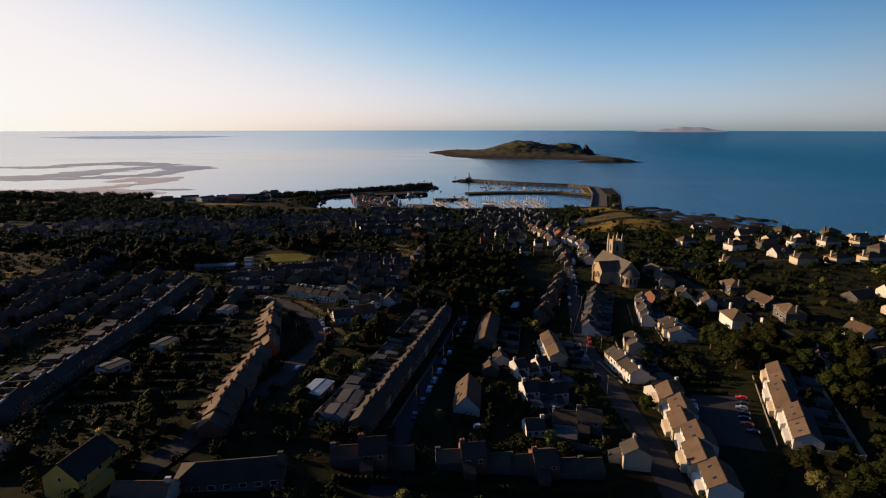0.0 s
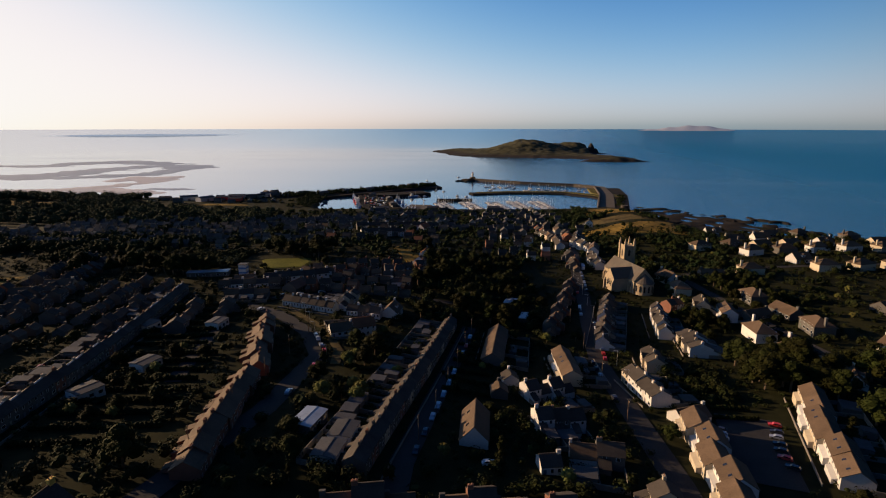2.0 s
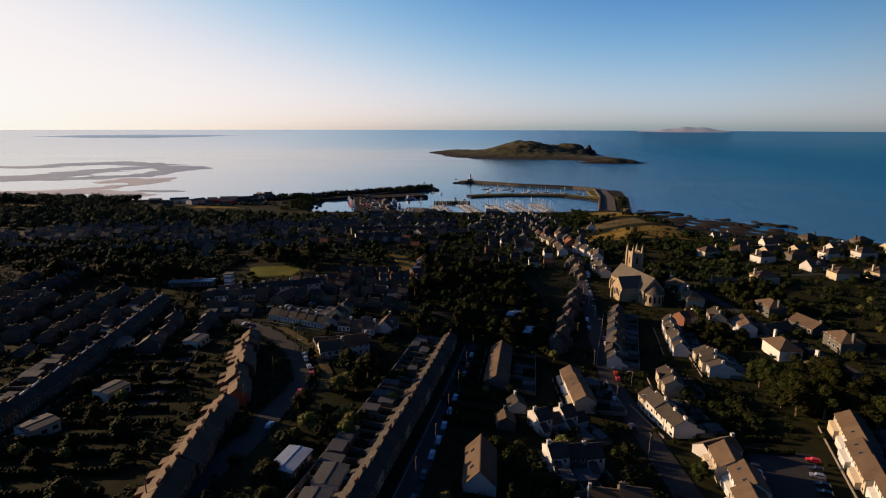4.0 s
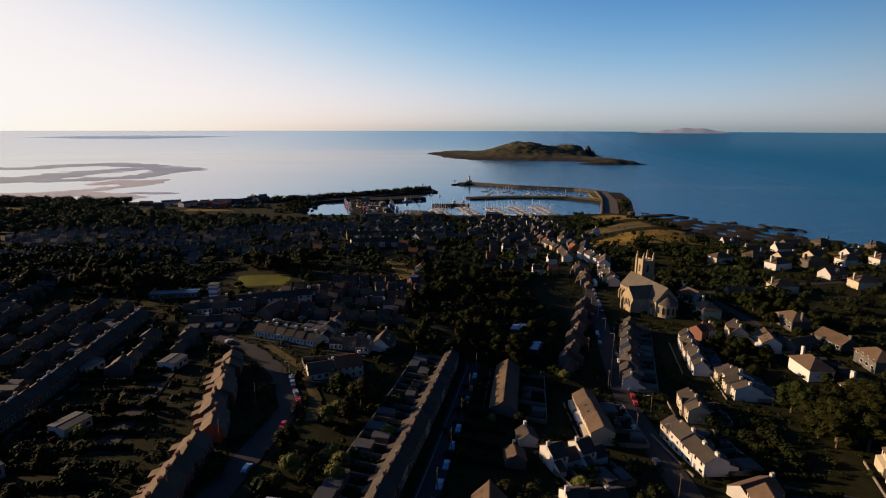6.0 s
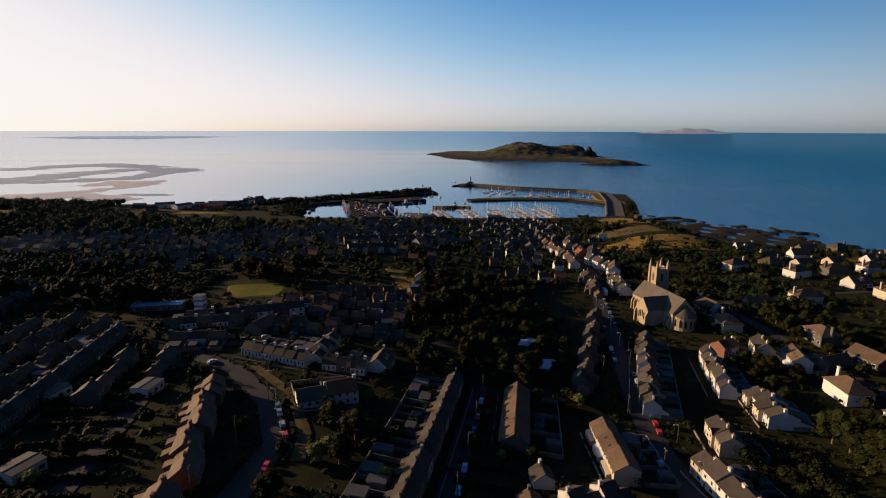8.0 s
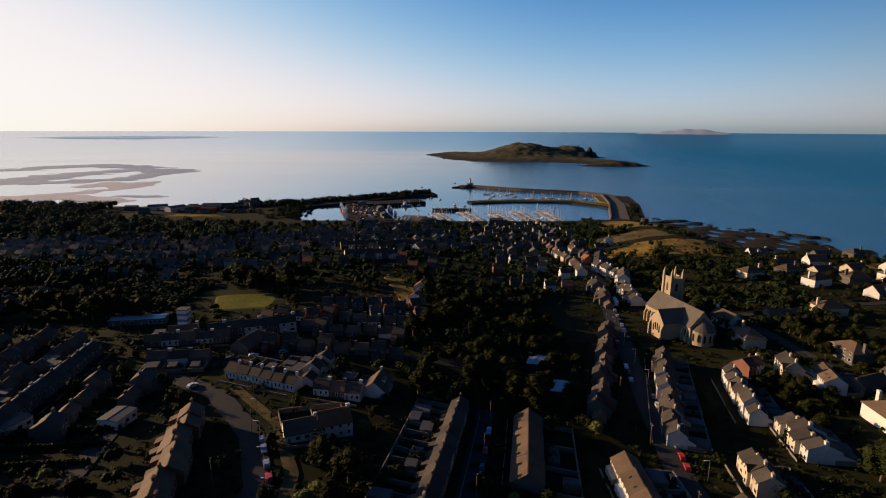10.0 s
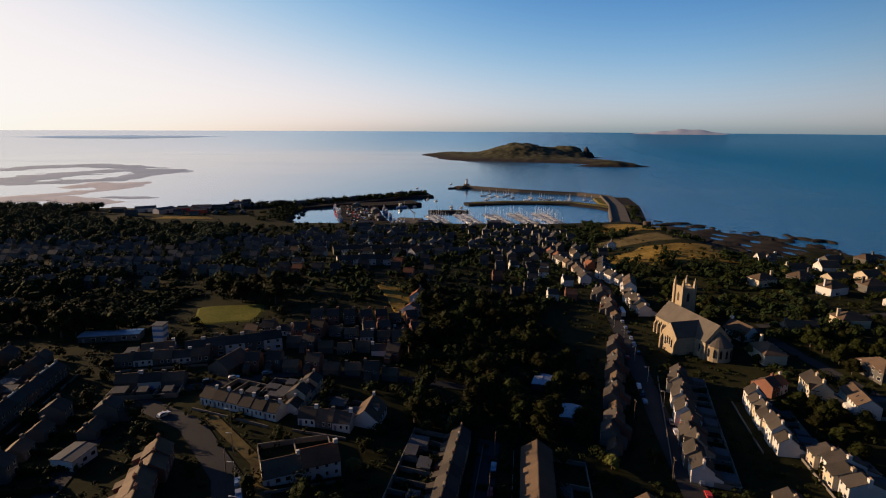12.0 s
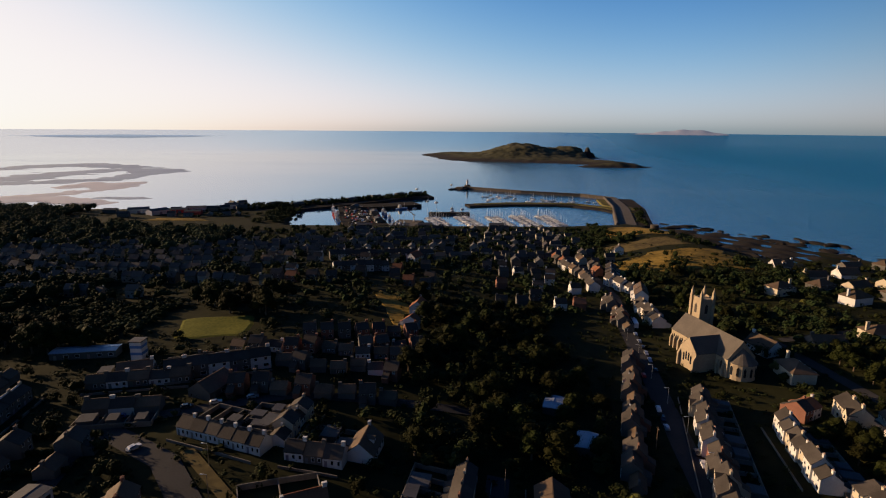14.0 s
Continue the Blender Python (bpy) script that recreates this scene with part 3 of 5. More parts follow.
METAL = mat("pale_metal_roof", (0.22, 0.25, 0.30), 0.45, 0.15, 0.8, 0.2, 0.05, metal=0.3)
kind("t_white", "terraced_house", 6.0, 8.0, 5.4, 2.4, WHITE, SLATE, "white rendered terraced house with dark slate roof and chimney", near=True)
kind("t_cream", "terraced_house", 6.0, 8.0, 5.4, 2.4, CREAM, SLATE, "cream rendered terraced house with dark slate roof and chimney", near=True)
kind("t_grey", "terraced_house", 6.0, 8.0, 5.3, 2.5, PEBBLE, SLATE, "grey pebbledashed terraced house with slate roof and chimney", near=True)
kind("t_brick", "terraced_house", 6.0, 8.0, 5.4, 2.6, BRICK, SLATE, "red brick terraced house with slate roof and chimney", near=True)
kind("c_white", "cottage", 6.4, 6.4, 3.0, 2.2, WHITE, SLATE, "low white cottage with slate roof beside the street", floors=1, rear=False, near=False, cols=3)
kind("c_grey", "cottage", 6.4, 6.4, 3.0, 2.2, PEBBLE, TILE, "low grey cottage with brown tiled roof", floors=1, rear=False, near=False, cols=3)
kind("s_white", "terraced_house", 10.8, 8.6, 5.3, 2.7, WHITE, TILE, "white modern stepped house with brown tiled roof and rooflights", cols=4, skylight=True, rear=False, stacks=(), porch=True)
kind("s_cream", "terraced_house", 10.8, 8.6, 5.3, 2.7, CREAM, TILE, "cream modern stepped house with brown tiled roof", cols=4, rear=False, stacks=(), porch=True)
kind("d_white", "detached_house", 12.0, 9.0, 4.6, 3.2, WHITE, TILE, "white detached house with hipped brown roof in a garden", hip=True, cols=4, near=False, rear=False)
kind("d_cream", "detached_house", 12.0, 9.0, 4.6, 3.0, CREAM, TILE, "cream detached house with hipped brown tiled roof in a garden", hip=True, cols=4, near=False, rear=False)
kind("b_white", "bungalow", 13.0, 8.5, 2.9, 2.8, WHITE, TILE, "white gabled bungalow with brown tiled roof and hedges", floors=1, cols=4, near=False, rear=False)
kind("b_dormer", "bungalow", 12.0, 9.0, 3.0, 3.8, WHITE, TILE, "white dormer bungalow with steep brown tiled roof", floors=1, cols=4, near=False, rear=False, dormer=True)
kind("g_clay", "detached_house", 11.0, 9.0, 5.0, 3.4, WHITE, CLAY, "white house with red clay tiled roof", cols=4, near=False, rear=False)
kind("f_white", "village_house", 7.5, 8.0, 5.4, 2.8, WHITE, SLATE, "white village house with slate roof near the harbour", cols=2, near=False, rear=False, pots=False)
kind("f_cream", "village_house", 7.5, 8.0, 5.4, 2.8, CREAM, TILE, "cream village house with brown roof near the harbour", cols=2, near=False, rear=False, pots=False)
kind("f_grey", "village_house", 7.5, 8.0, 5.4, 2.8, PEBBLE, SLATE, "grey village house with slate roof near the harbour", cols=2, near=False, rear=False, pots=False)
kind("f_red", "village_house", 7.5, 8.0, 5.4, 2.8, BRICK, CLAY, "brick village house with red tiled roof", cols=2, near=False, rear=False, pots=False)


def terrace(x0, y0, x1, y1, n, keys, side=1, group="terrace", step=True, tall=1.0, yard=12.0, deep=1.0, stagger=0.0, block=1):
    """n houses in a row; the front looks to the right of the way from the first point to the second (side=1) or to its left (-1)."""
    ang = math.degrees(math.atan2(y1 - y0, x1 - x0))
    run = math.hypot(x1 - x0, y1 - y0) / n
    for i in range(n):
        k = (i + 0.5) / n
        o = stagger * (1 if (i // block) % 2 else -1)
        x, y = x0 + (x1 - x0) * k - math.sin(radians(ang)) * o, y0 + (y1 - y0) * k + math.cos(radians(ang)) * o
        kb = (i // block + 0.5) * block / n
        zb = gz(x0 + (x1 - x0) * kb, y0 + (y1 - y0) * kb) + 0.35 * (((i // block) * 7) % 3 - 1) * (stagger > 0)
        key = keys[i % len(keys)] if step else rnd.choice(keys)
        L = LENGTH[key]
        place(key, x, y, ang + (0 if side > 0 else 180), z=zb, sx=run / L, group=group, sz=tall * rnd.uniform(0.94, 1.06), sy=deep * rnd.uniform(0.97, 1.03))
    if yard:
        YARDS.append((x0, y0, x1, y1, n, side, yard))



def street(x0, y0, x1, y1, keys, gap=14.0, off=13.0, sides=(1, -1), group="houses along the street", jitter=1.5, skip=0.08, big=1.0):
    """Houses on both sides of a line."""
    d = math.hypot(x1 - x0, y1 - y0)
    ux, uy = (x1 - x0) / d, (y1 - y0) / d
    ang = math.degrees(math.atan2(uy, ux))
    for s in sides:
        t = gap / 2
        while t < d:
            if rnd.random() > skip:
                o = off + rnd.uniform(-1, 1) * jitter
                x, y = x0 + ux * t - uy * o * s, y0 + uy * t + ux * o * s
                if all((x - a) ** 2 + (y - b) ** 2 > (r * 0.5 + gap * 0.4) ** 2 for a, b, r in SPOTS) and gz(x, y) > 2.2:
                    place(rnd.choice(keys), x, y, ang + (0 if s > 0 else 180) + rnd.uniform(-1, 1) * jitter * 4, group=group, sx=big, sy=big * 0.92, sz=big * 0.92)
            t += gap * rnd.uniform(0.94, 1.1)


kind("b_lights", "bungalow", 12.0, 9.0, 3.4, 4.6, WHITE, TILE, "white gabled house with steep brown roof and rooflights", floors=1, cols=4, near=False, rear=False, skylight=True, stacks=())
kind("t_hill", "terraced_house", 6.4, 8.0, 5.0, 3.0, BRICK, TILE, "red brick terraced house with steep brown tiled roof", near=True)
kind("hip_long", "bungalow", 25.0, 9.0, 2.9, 2.9, PEBBLE, SLATE, "long low house with hipped slate roof in gardens", hip=True, cols=7, floors=1, near=False, rear=False)
kind("d_grey", "detached_house", 12.0, 9.0, 4.6, 3.0, PEBBLE, TILE, "grey detached house with hipped brown roof in a garden", hip=True, cols=4, near=False, rear=False)
kind("b_grey", "bungalow", 13.0, 8.5, 2.9, 2.8, PEBBLE, TILE, "grey gabled bungalow with brown tiled roof among trees", floors=1, cols=4, near=False, rear=False)
kind("b_cream", "bungalow", 13.0, 8.5, 2.9, 2.8, CREAM, TILE, "cream gabled bungalow with brown tiled roof among trees", floors=1, cols=4, near=False, rear=False)
kind("h_clay", "hall", 14.0, 10.0, 3.2, 3.4, PEBBLE, TILE, "long low hall with brown tiled roof", floors=1, cols=3, near=False, rear=False, stacks=())
kind("y_gable", "detached_house", 11.0, 9.0, 5.0, 3.4, YELLOW, SLATE, "yellow rendered gabled house with dark slate roof", cols=3, rear=False, gable_win=True, porch=True)
kind("flat_pale", "flat_roofed_house", 11.0, 7.0, 3.2, 0.3, PEBBLE, METAL, "low building with a pale metal roof", cols=3, floors=1, rear=False, stacks=(), near=False)
kind("flat_white", "flat_roofed_house", 9.0, 7.0, 3.4, 0.35, WHITE, FELT, "white low building with a flat felted roof", cols=3, floors=1, rear=False, stacks=(), near=False)
kind("t_gabled", "terraced_house", 6.6, 8.0, 5.6, 2.7, CREAM, SLATE, "cream terraced house with a small front gable and slate roof", near=True, bay=True)
kind("t_ridge", "terraced_house", 6.0, 8.0, 5.3, 2.5, PEBBLE, SLATE, "grey terraced house with a pale ridge on its slate roof", near=True, pale=True)
kind("t_tall", "terraced_house", 6.4, 8.4, 6.4, 2.9, WHITE, SLATE, "tall white terraced house with slate roof", near=True, floors=2)
kind("t_red", "terraced_house", 6.0, 8.0, 5.2, 2.6, WHITE, CLAY, "white terraced house with red tiled roof", near=True)
V = ("f_white", "f_grey", "f_grey", "f_grey", "f_cream", "f_red")
T4 = ("t_white", "t_grey", "t_gabled", "t_grey", "t_brick", "t_tall", "t_cream")
# east side, in the evening sun
terrace(117, 157, 144, 219, 6, ("s_white", "s_white", "s_cream"), -1, "stepped terrace above the car park", stagger=0.9, block=2)
terrace(75, 128, 89, 196, 6, ("s_white", "s_cream"), -1, "stepped terrace by the lane", stagger=1.1, yard=0)
terrace(84, 214, 81, 241, 4, ("t_white", "t_white", "t_tall", "t_cream"), -1, "white terrace", deep=1.08)
terrace(124.5, 269, 128.8, 292, 4, ("t_white", "t_cream"), -1, "stepped terrace on the slope", stagger=0.8, deep=1.4, yard=8)
terrace(95.5, 250, 98.5, 267, 3, ("t_cream", "t_gabled"), -1, "terrace by the gardens", yard=8)
terrace(117.3, 295, 127.2, 335, 7, ("t_white", "t_tall", "t_cream", "t_white", "t_gabled"), -1, "white terrace below the church", deep=0.8, yard=8, stagger=0.3)
terrace(163.5, 317, 168, 333, 2, ("s_white", "s_cream"), -1, "white houses east of the church", yard=6)
terrace(154, 330, 158, 344, 2, ("t_gabled", "t_cream"), -1, "tall gabled houses east of the church", yard=0, tall=1.2)
place("b_grey", 181, 322, 20, sx=1.3)
terrace(136, 341, 146, 346, 2, ("t_brick", "t_red"), 1, "red houses below the church", yard=0)
place("b_white", 90, 203, 20)
place("b_dormer", 172, 232, 60)
place("d_white", 198, 228, 30)
place("b_dormer", 214, 262, 100)
# main street
terrace(78.5, 279, 105, 358, 11, T4, -1, "main street east side", deep=0.82, yard=8, stagger=0.7)
terrace(54, 292, 92, 404, 16, ("c_grey", "t_grey", "t_brick", "c_white"), -1, "main street west side", deep=0.8, yard=0, stagger=0.9)
terrace(53, 231, 54, 262, 3, ("s_cream", "s_white"), -1, "pair of blocks on main street")
terrace(104, 440, 110, 500, 8, ("c_grey", "t_grey", "t_brick", "c_white"), 1, "upper main street west side", yard=0, stagger=0.8, deep=0.85)
terrace(124, 447, 126, 484, 5, ("t_white", "t_gabled", "t_tall"), -1, "white houses above the church", yard=0, stagger=0.8)
terrace(131, 492, 137, 512, 2, ("s_white",), -1, "large white houses above the church", yard=0, tall=1.25)
terrace(134, 518, 126, 545, 4, ("t_white", "t_tall"), -1, "large white houses above the church", yard=0, stagger=1.0)
place("t_white", 165, 640, 80, sz=1.1)
terrace(108, 522, 110, 560, 5, V, 1, "lower main street", yard=0)
terrace(128, 548, 138, 580, 4, ("t_white", "t_cream"), -1, "white houses on the bend", yard=0)
street(118, 565, 112, 660, V, 11, 9, group="lower main street", jitter=3.0, skip=0.2)
# centre
terrace(-25, 146, 2, 292, 25, ("t_grey", "t_brick", "t_grey", "t_cream", "t_grey"), 1, "long terrace", tall=0.84, deep=0.78)
terrace(20, 246, 27, 288, 3, ("h_clay",), -1, "long low hall")
terrace(-30, 130, -8, 133, 3, ("c_grey", "t_brick", "c_grey"), -1, "terrace along the lower lane", yard=0)
terrace(-2, 135, 46, 140, 7, ("c_grey", "t_brick", "c_grey"), -1, "terrace along the lower lane", yard=0, tall=0.9)
terrace(30, 189, 47, 192, 3, ("t_white", "t_grey"), -1, "short terrace behind the hall")
terrace(30, 214, 50, 222, 4, ("t_white", "c_white"), -1, "cottages behind the hall")
terrace(38, 171, 54, 168, 2, ("b_white", "t_grey"), -1, "houses near the lane")
place("b_lights", 8.8, 178, 265, sx=1.5)
place("c_white", 30, 162, 6)
place("t_cream", 58, 146, 84)
place("c_grey", 20, 213, 90)
place("c_white", 26, 228, 95)
# west side
terrace(-66, 138, -73, 203, 10, ("t_hill",), 1, "brick terrace on the hill", tall=0.8, deep=0.95, yard=0, stagger=0.3, block=2)
terrace(-72, 208, -89, 270, 10, ("t_hill",), 1, "brick terrace on the hill", tall=0.85, deep=0.9, yard=0, stagger=0.9, block=2)
terrace(-130, 143, -157, 328, 29, ("t_ridge", "t_brick", "t_grey", "t_ridge", "t_ridge", "t_grey"), 1, "long western terrace", tall=0.8, deep=0.8)
terrace(-90, 308, -60, 297, 6, ("c_white",), 1, "white cottages at the corner", tall=1.1)
terrace(-58, 300, -54, 322, 4, ("c_white", "t_cream"), 1, "white gabled terrace", tall=0.9, deep=0.85)
terrace(-53, 296, -35, 293, 3, ("c_white", "c_grey"), 1, "cottages by the bend", tall=1.1)
terrace(-36, 270, -56, 262, 2, ("g_clay", "b_white"), -1, "houses inside the bend")
terrace(-78, 362, -115, 347, 5, ("t_white", "t_grey"), -1, "terrace by the park")
place("hip_long", -52, 118, 8)
place("y_gable", -86, 115, 82, sx=1.2, sz=1.1)
place("b_white", -118, 122, 10)
place("flat_white", -122, 186, 62)
place("flat_white", -117, 214, 70)
place("flat_white", -143, 263, 75)
place("flat_white", -33, 153, 80)
place("flat_pale", -43, 171, 74)
place("flat_white", -31, 165, 80)
place("flat_pale", 46, 318, 70)
place("flat_pale", 40, 345, 70)
place("g_clay", -17, 446, 80)
place("t_red", -20, 418, 70)
terrace(-172, 366, -146, 370, 2, ("flat_pale",), 1, "long low hall by the park", yard=0)
place("h_clay", -92, 336, 70)
place("b_white", -128, 350, 20)
place("flat_white", -112, 268, 80)
place("b_dormer", -30, 300, 80)
street(-230, 170, -255, 420, ("t_grey", "c_grey", "c_grey", "t_grey", "t_brick"), 8.5, 10, group="western street")
street(-190, 150, -215, 340, ("t_grey", "c_grey", "t_grey", "c_grey"), 9, 10, group="western back street")
street(-120, 255, -127, 300, ("c_grey", "c_grey", "t_grey"), 11, 8, group="low houses between the terraces")
street(-170, 250, -180, 345, ("c_grey", "t_grey", "c_grey"), 8.5, 8, group="low houses west of the terrace")
terrace(-140, 338, -104, 346, 5, ("c_grey", "c_white"), 1, "low row by the crossing", yard=8)
terrace(-128, 318, -104, 322, 3, ("c_grey", "c_white"), -1, "low row by the crossing", yard=8)
street(-108, 372, -20, 366, ("c_grey", "t_grey", "c_grey", "t_brick", "c_white"), 8, 8, group="lane above the corner", jitter=2.5)
street(-110, 350, -20, 345, ("c_grey", "t_grey", "t_brick", "c_grey"), 8, 10, group="lane above the corner")
street(-70, 385, -10, 400, ("c_grey", "t_brick", "t_grey", "c_white"), 8, 9, group="lane below the park")
terrace(-84, 541, -44, 554, 7, ("f_white", "f_grey"), 1, "white row above the harbour", yard=0)
terrace(-98, 600, -10, 628, 14, ("f_grey", "f_white", "f_grey"), 1, "long row above the harbour", yard=0)
place("g_clay", -25, 600, 60, sx=1.25, sz=1.1)
place("b_cream", -236, 336, 12, sx=1.2)
place("b_grey", -243, 318, 12, sx=1.3)
for i in range(3):
    street(-175 + 6 * i, 500 + 42 * i, 95, 490 + 44 * i, V, 12.5, 10, (1, -1), "village houses", 3.0, 0.66)
# detached houses in gardens to the east
E = ("d_white", "d_cream", "b_cream", "d_grey", "b_dormer", "b_grey")
street(185, 250, 175, 420, E, 28, 15, group="eastern villas", jitter=3.0, skip=0.28, big=1.3)
street(180, 420, 420, 440, E, 29, 15, group="eastern villas", jitter=3.0, skip=0.28, big=1.3)
street(215, 300, 420, 330, E, 29, 16, group="eastern villas", jitter=3.0, skip=0.28, big=1.3)
street(215, 480, 420, 510, E, 30, 16, group="eastern villas", jitter=3.0, skip=0.28, big=1.3)
street(260, 550, 400, 570, E, 31, 14, group="villas above the rocks", jitter=3.0, skip=0.28, big=1.3)
street(240, 225, 420, 245, E, 29, 16, group="eastern villas", jitter=3.0, skip=0.28, big=1.3)
# foreground west
street(-100, 95, -60, 95, ("d_white", "b_white"), 20, 12, group="villas in the foreground")


# far houses, too small to tell apart singly
def far_houses(name, rows, label, mats, seed, turns=(0, 0, 0, 0, 0, 90)):
    r = random.Random(seed)
    bw, br = bmesh.new(), bmesh.new()
    for x0, y0, x1, y1, gap, skip in rows:
        d = math.hypot(x1 - x0, y1 - y0)
        ux, uy = (x1 - x0) / d, (y1 - y0) / d
        t = 0
        while t < d:
            x, y = x0 + ux * t, y0 + uy * t + r.uniform(-3, 3)
            z = gz(x, y)
            if z > 2 and r.random() > skip:
                L, D, h, rise = gap * r.uniform(0.75, 1.1), r.uniform(6.0, 8.0), r.choice((2.8, 4.6, 5.2)), r.uniform(2.2, 3.0)
                m = pose(x, y, z, 0, 0, math.degrees(math.atan2(uy, ux)) + r.choice(turns) + r.uniform(-4, 4))
                for bm, make in ((bw, lambda b: prism(b, [(-D / 2, -3), (D / 2, -3), (D / 2, h), (0, h + rise), (-D / 2, h)], "x", -L / 2, L / 2)),
                                 (br, lambda b: prism(b, [(-D / 2 - 0.3, h), (0, h + rise + 0.2), (D / 2 + 0.3, h), (D / 2 + 0.3, h - 0.2), (0, h + rise), (-D / 2 - 0.3, h - 0.2)], "x", -L / 2 - 0.1, L / 2 + 0.1))):
                    n0 = len(bm.verts)
                    make(bm)
                    bm.verts.ensure_lookup_table()
                    for v in bm.verts[n0:]:
                        v.co = m @ v.co
                n0 = len(bw.verts)
                box(bw, L / 2 - 0.9, -0.4, h + 1, L / 2 - 0.1, 0.4, h + rise + 1.1)
                for k in (-0.25, 0.25):
                    box(br, k * L - 0.5, -D / 2 - 0.04, 1, k * L + 0.5, -D / 2 + 0.1, 2.2, 1)
                bw.verts.ensure_lookup_table()
                br.verts.ensure_lookup_table()
                for v in list(bw.verts[n0:]) + list(br.verts[-16:]):
                    v.co = m @ v.co
            t += gap * r.choice((1.0, 1.0, 1.05, 1.6))
    root = tagged(new(name), label, "houses", kind="stuff")
    part("walls", fixed(bw), mats[0], root)
    part("roofs", fixed(br), (mats[1], GLASS), root)


WALLS = mat("mixed_render", (0.14, 0.13, 0.11), 0.9, 0.15, 2.0, 0.3, 0.1, rnd=0.7, island=True)
ROOFS = mat("mixed_roofs", (0.04, 0.035, 0.031), 0.75, 0.25, 2.0, 0.3, 0.2, rnd=0.4, sat=0.03, island=True)
far_houses("far_houses", [(-470 + 10 * i, 474 + 33 * i, -185 + 8 * i + 40 * (i % 2), 462 + 34 * i, 7.5, 0.16) for i in range(8)], "rows of small houses on the western slope", (WALLS, ROOFS), 3, (0,))
far_houses("far_houses", [(-190 + 4 * i, 618 + 15 * i, 150, 612 + 17 * i, (8, 10, 8, 12)[i % 4], 0.55) for i in range(12)], "crowded village houses above the harbour", (WALLS, ROOFS), 4)
far_houses("far_houses", [(-430, 880, -240, 930, 14, 0.3), (-400, 930, -260, 990, 16, 0.3), (-330, 1010, -240, 1100, 16, 0.3)], "sheds and houses by the harbour", (WALLS, ROOFS), 5)


# garden walls and sheds behind the rows
YR = random.Random(19)
WALL = mat("garden_wall_stone", (0.13, 0.115, 0.095), 0.95, 0.3, 2.0, 0.2, 0.4)
for x0, y0, x1, y1, n, side, deep_yard in YARDS:
    bm = bmesh.new()
    d = Vector((x1 - x0, y1 - y0)).normalized()
    s = Vector((-d.y, d.x)) * side
    run = math.hypot(x1 - x0, y1 - y0) / n
    o = Vector((x0, y0))

    def slab(a, b, h, w=0.14):
        q = (b - a).normalized()
        p = Vector((-q.y, q.x)) * w
        m = max(1, int((b - a).length / 5))
        for k in range(m):
            u, v = a.lerp(b, k / m), a.lerp(b, (k + 1) / m)
            zu, zv = gz(u.x, u.y), gz(v.x, v.y)
            vs = [bm.verts.new(c) for c in ((*(u - p), zu - 0.6), (*(v - p), zv - 0.6), (*(v + p), zv - 0.6), (*(u + p), zu - 0.6), (*(u - p), zu + h), (*(v - p), zv + h), (*(v + p), zv + h), (*(u + p), zu + h))]
            for f in ((3, 2, 1, 0), (4, 5, 6, 7), (0, 1, 5, 4), (1, 2, 6, 5), (2, 3, 7, 6), (3, 0, 4, 7)):
                bm.faces.new([vs[j] for j in f])

    for k in range(n + 1):
        a = o + d * (run * k) + s * 4.2
        slab(a, a + s * deep_yard, 1.7)
    slab(o + s * (4.2 + deep_yard), o + d * (run * n) + s * (4.2 + deep_yard), 1.9)
    slab(o - s * 7.5, o + d * (run * n) - s * 7.5, 0.9)
    sh = bmesh.new()
    for k in range(n):
        if YR.random() < 0.6:
            w, dd, h = YR.uniform(1.6, run * 0.75 / 2 + 0.6), YR.uniform(1.5, 3.2), YR.uniform(2.1, 2.9)
            c = o + d * (run * (k + YR.uniform(0.4, 0.6))) + s * (4.2 + YR.choice((dd + 2.5, deep_yard - dd - 0.6)))
            m4 = pose(c.x, c.y, gz(c.x, c.y), 0, 0, math.degrees(math.atan2(d.y, d.x)))
            n0 = len(sh.verts)
            box(sh, -w, -dd, -0.8, w, dd, h, 0)
            prism(sh, [(-dd - 0.15, h + 0.02), (dd + 0.15, h + 0.35), (dd + 0.15, h + 0.47), (-dd - 0.15, h + 0.14)], "x", -w - 0.1, w + 0.1, 1)
            sh.verts.ensure_lookup_table()
            for v in sh.verts[n0:]:
                v.co = m4 @ v.co
    tagged(part("outbuildings", fixed(sh), (PEBBLE, FELT)), "small sheds and lean-tos in the back yards of a row", "sheds", kind="stuff")
    tagged(part("garden_wall", bm, WALL), "low stone garden walls behind a row of houses", "wall", kind="structure")


# ---- roads ----
def road(name, pts, width, material, label, up=0.22, category="road"):
    vs, fs, prev = [], [], None
    P = [Vector(p) for p in pts]
    line = []
    for a, b in zip(P, P[1:]):
        n = max(1, int((b - a).length / 4))
        line += [a.lerp(b, i / n) for i in range(n)]
    line.append(P[-1])
    for i, p in enumerate(line):
        d = (line[min(i + 1, len(line) - 1)] - line[max(i - 1, 0)]).normalized()
        s = Vector((-d.y, d.x))
        for k in (-0.5, 0, 0.5):
            q = p + s * width * k
            vs.append((q.x, q.y, gz(q.x, q.y) + up))
    for i in range(len(line) - 1):
        for j in (0, 1):
            a = 3 * i + j
            fs.append((a, a + 1, a + 4, a + 3))
    SPOTS.extend((p.x, p.y, width * 0.85) for p in line[::2])
    me = bpy.data.meshes.new(name)
    me.from_pydata(vs, [], [f[::-1] for f in fs])
    me.materials.append(material)
    return tagged(new(name, me), label, category, kind="structure")


MAIN = [(60, 90), (68, 160), (71, 217), (73, 263), (83, 321), (95, 385), (104, 440), (118, 510), (120, 640), (100, 780)]
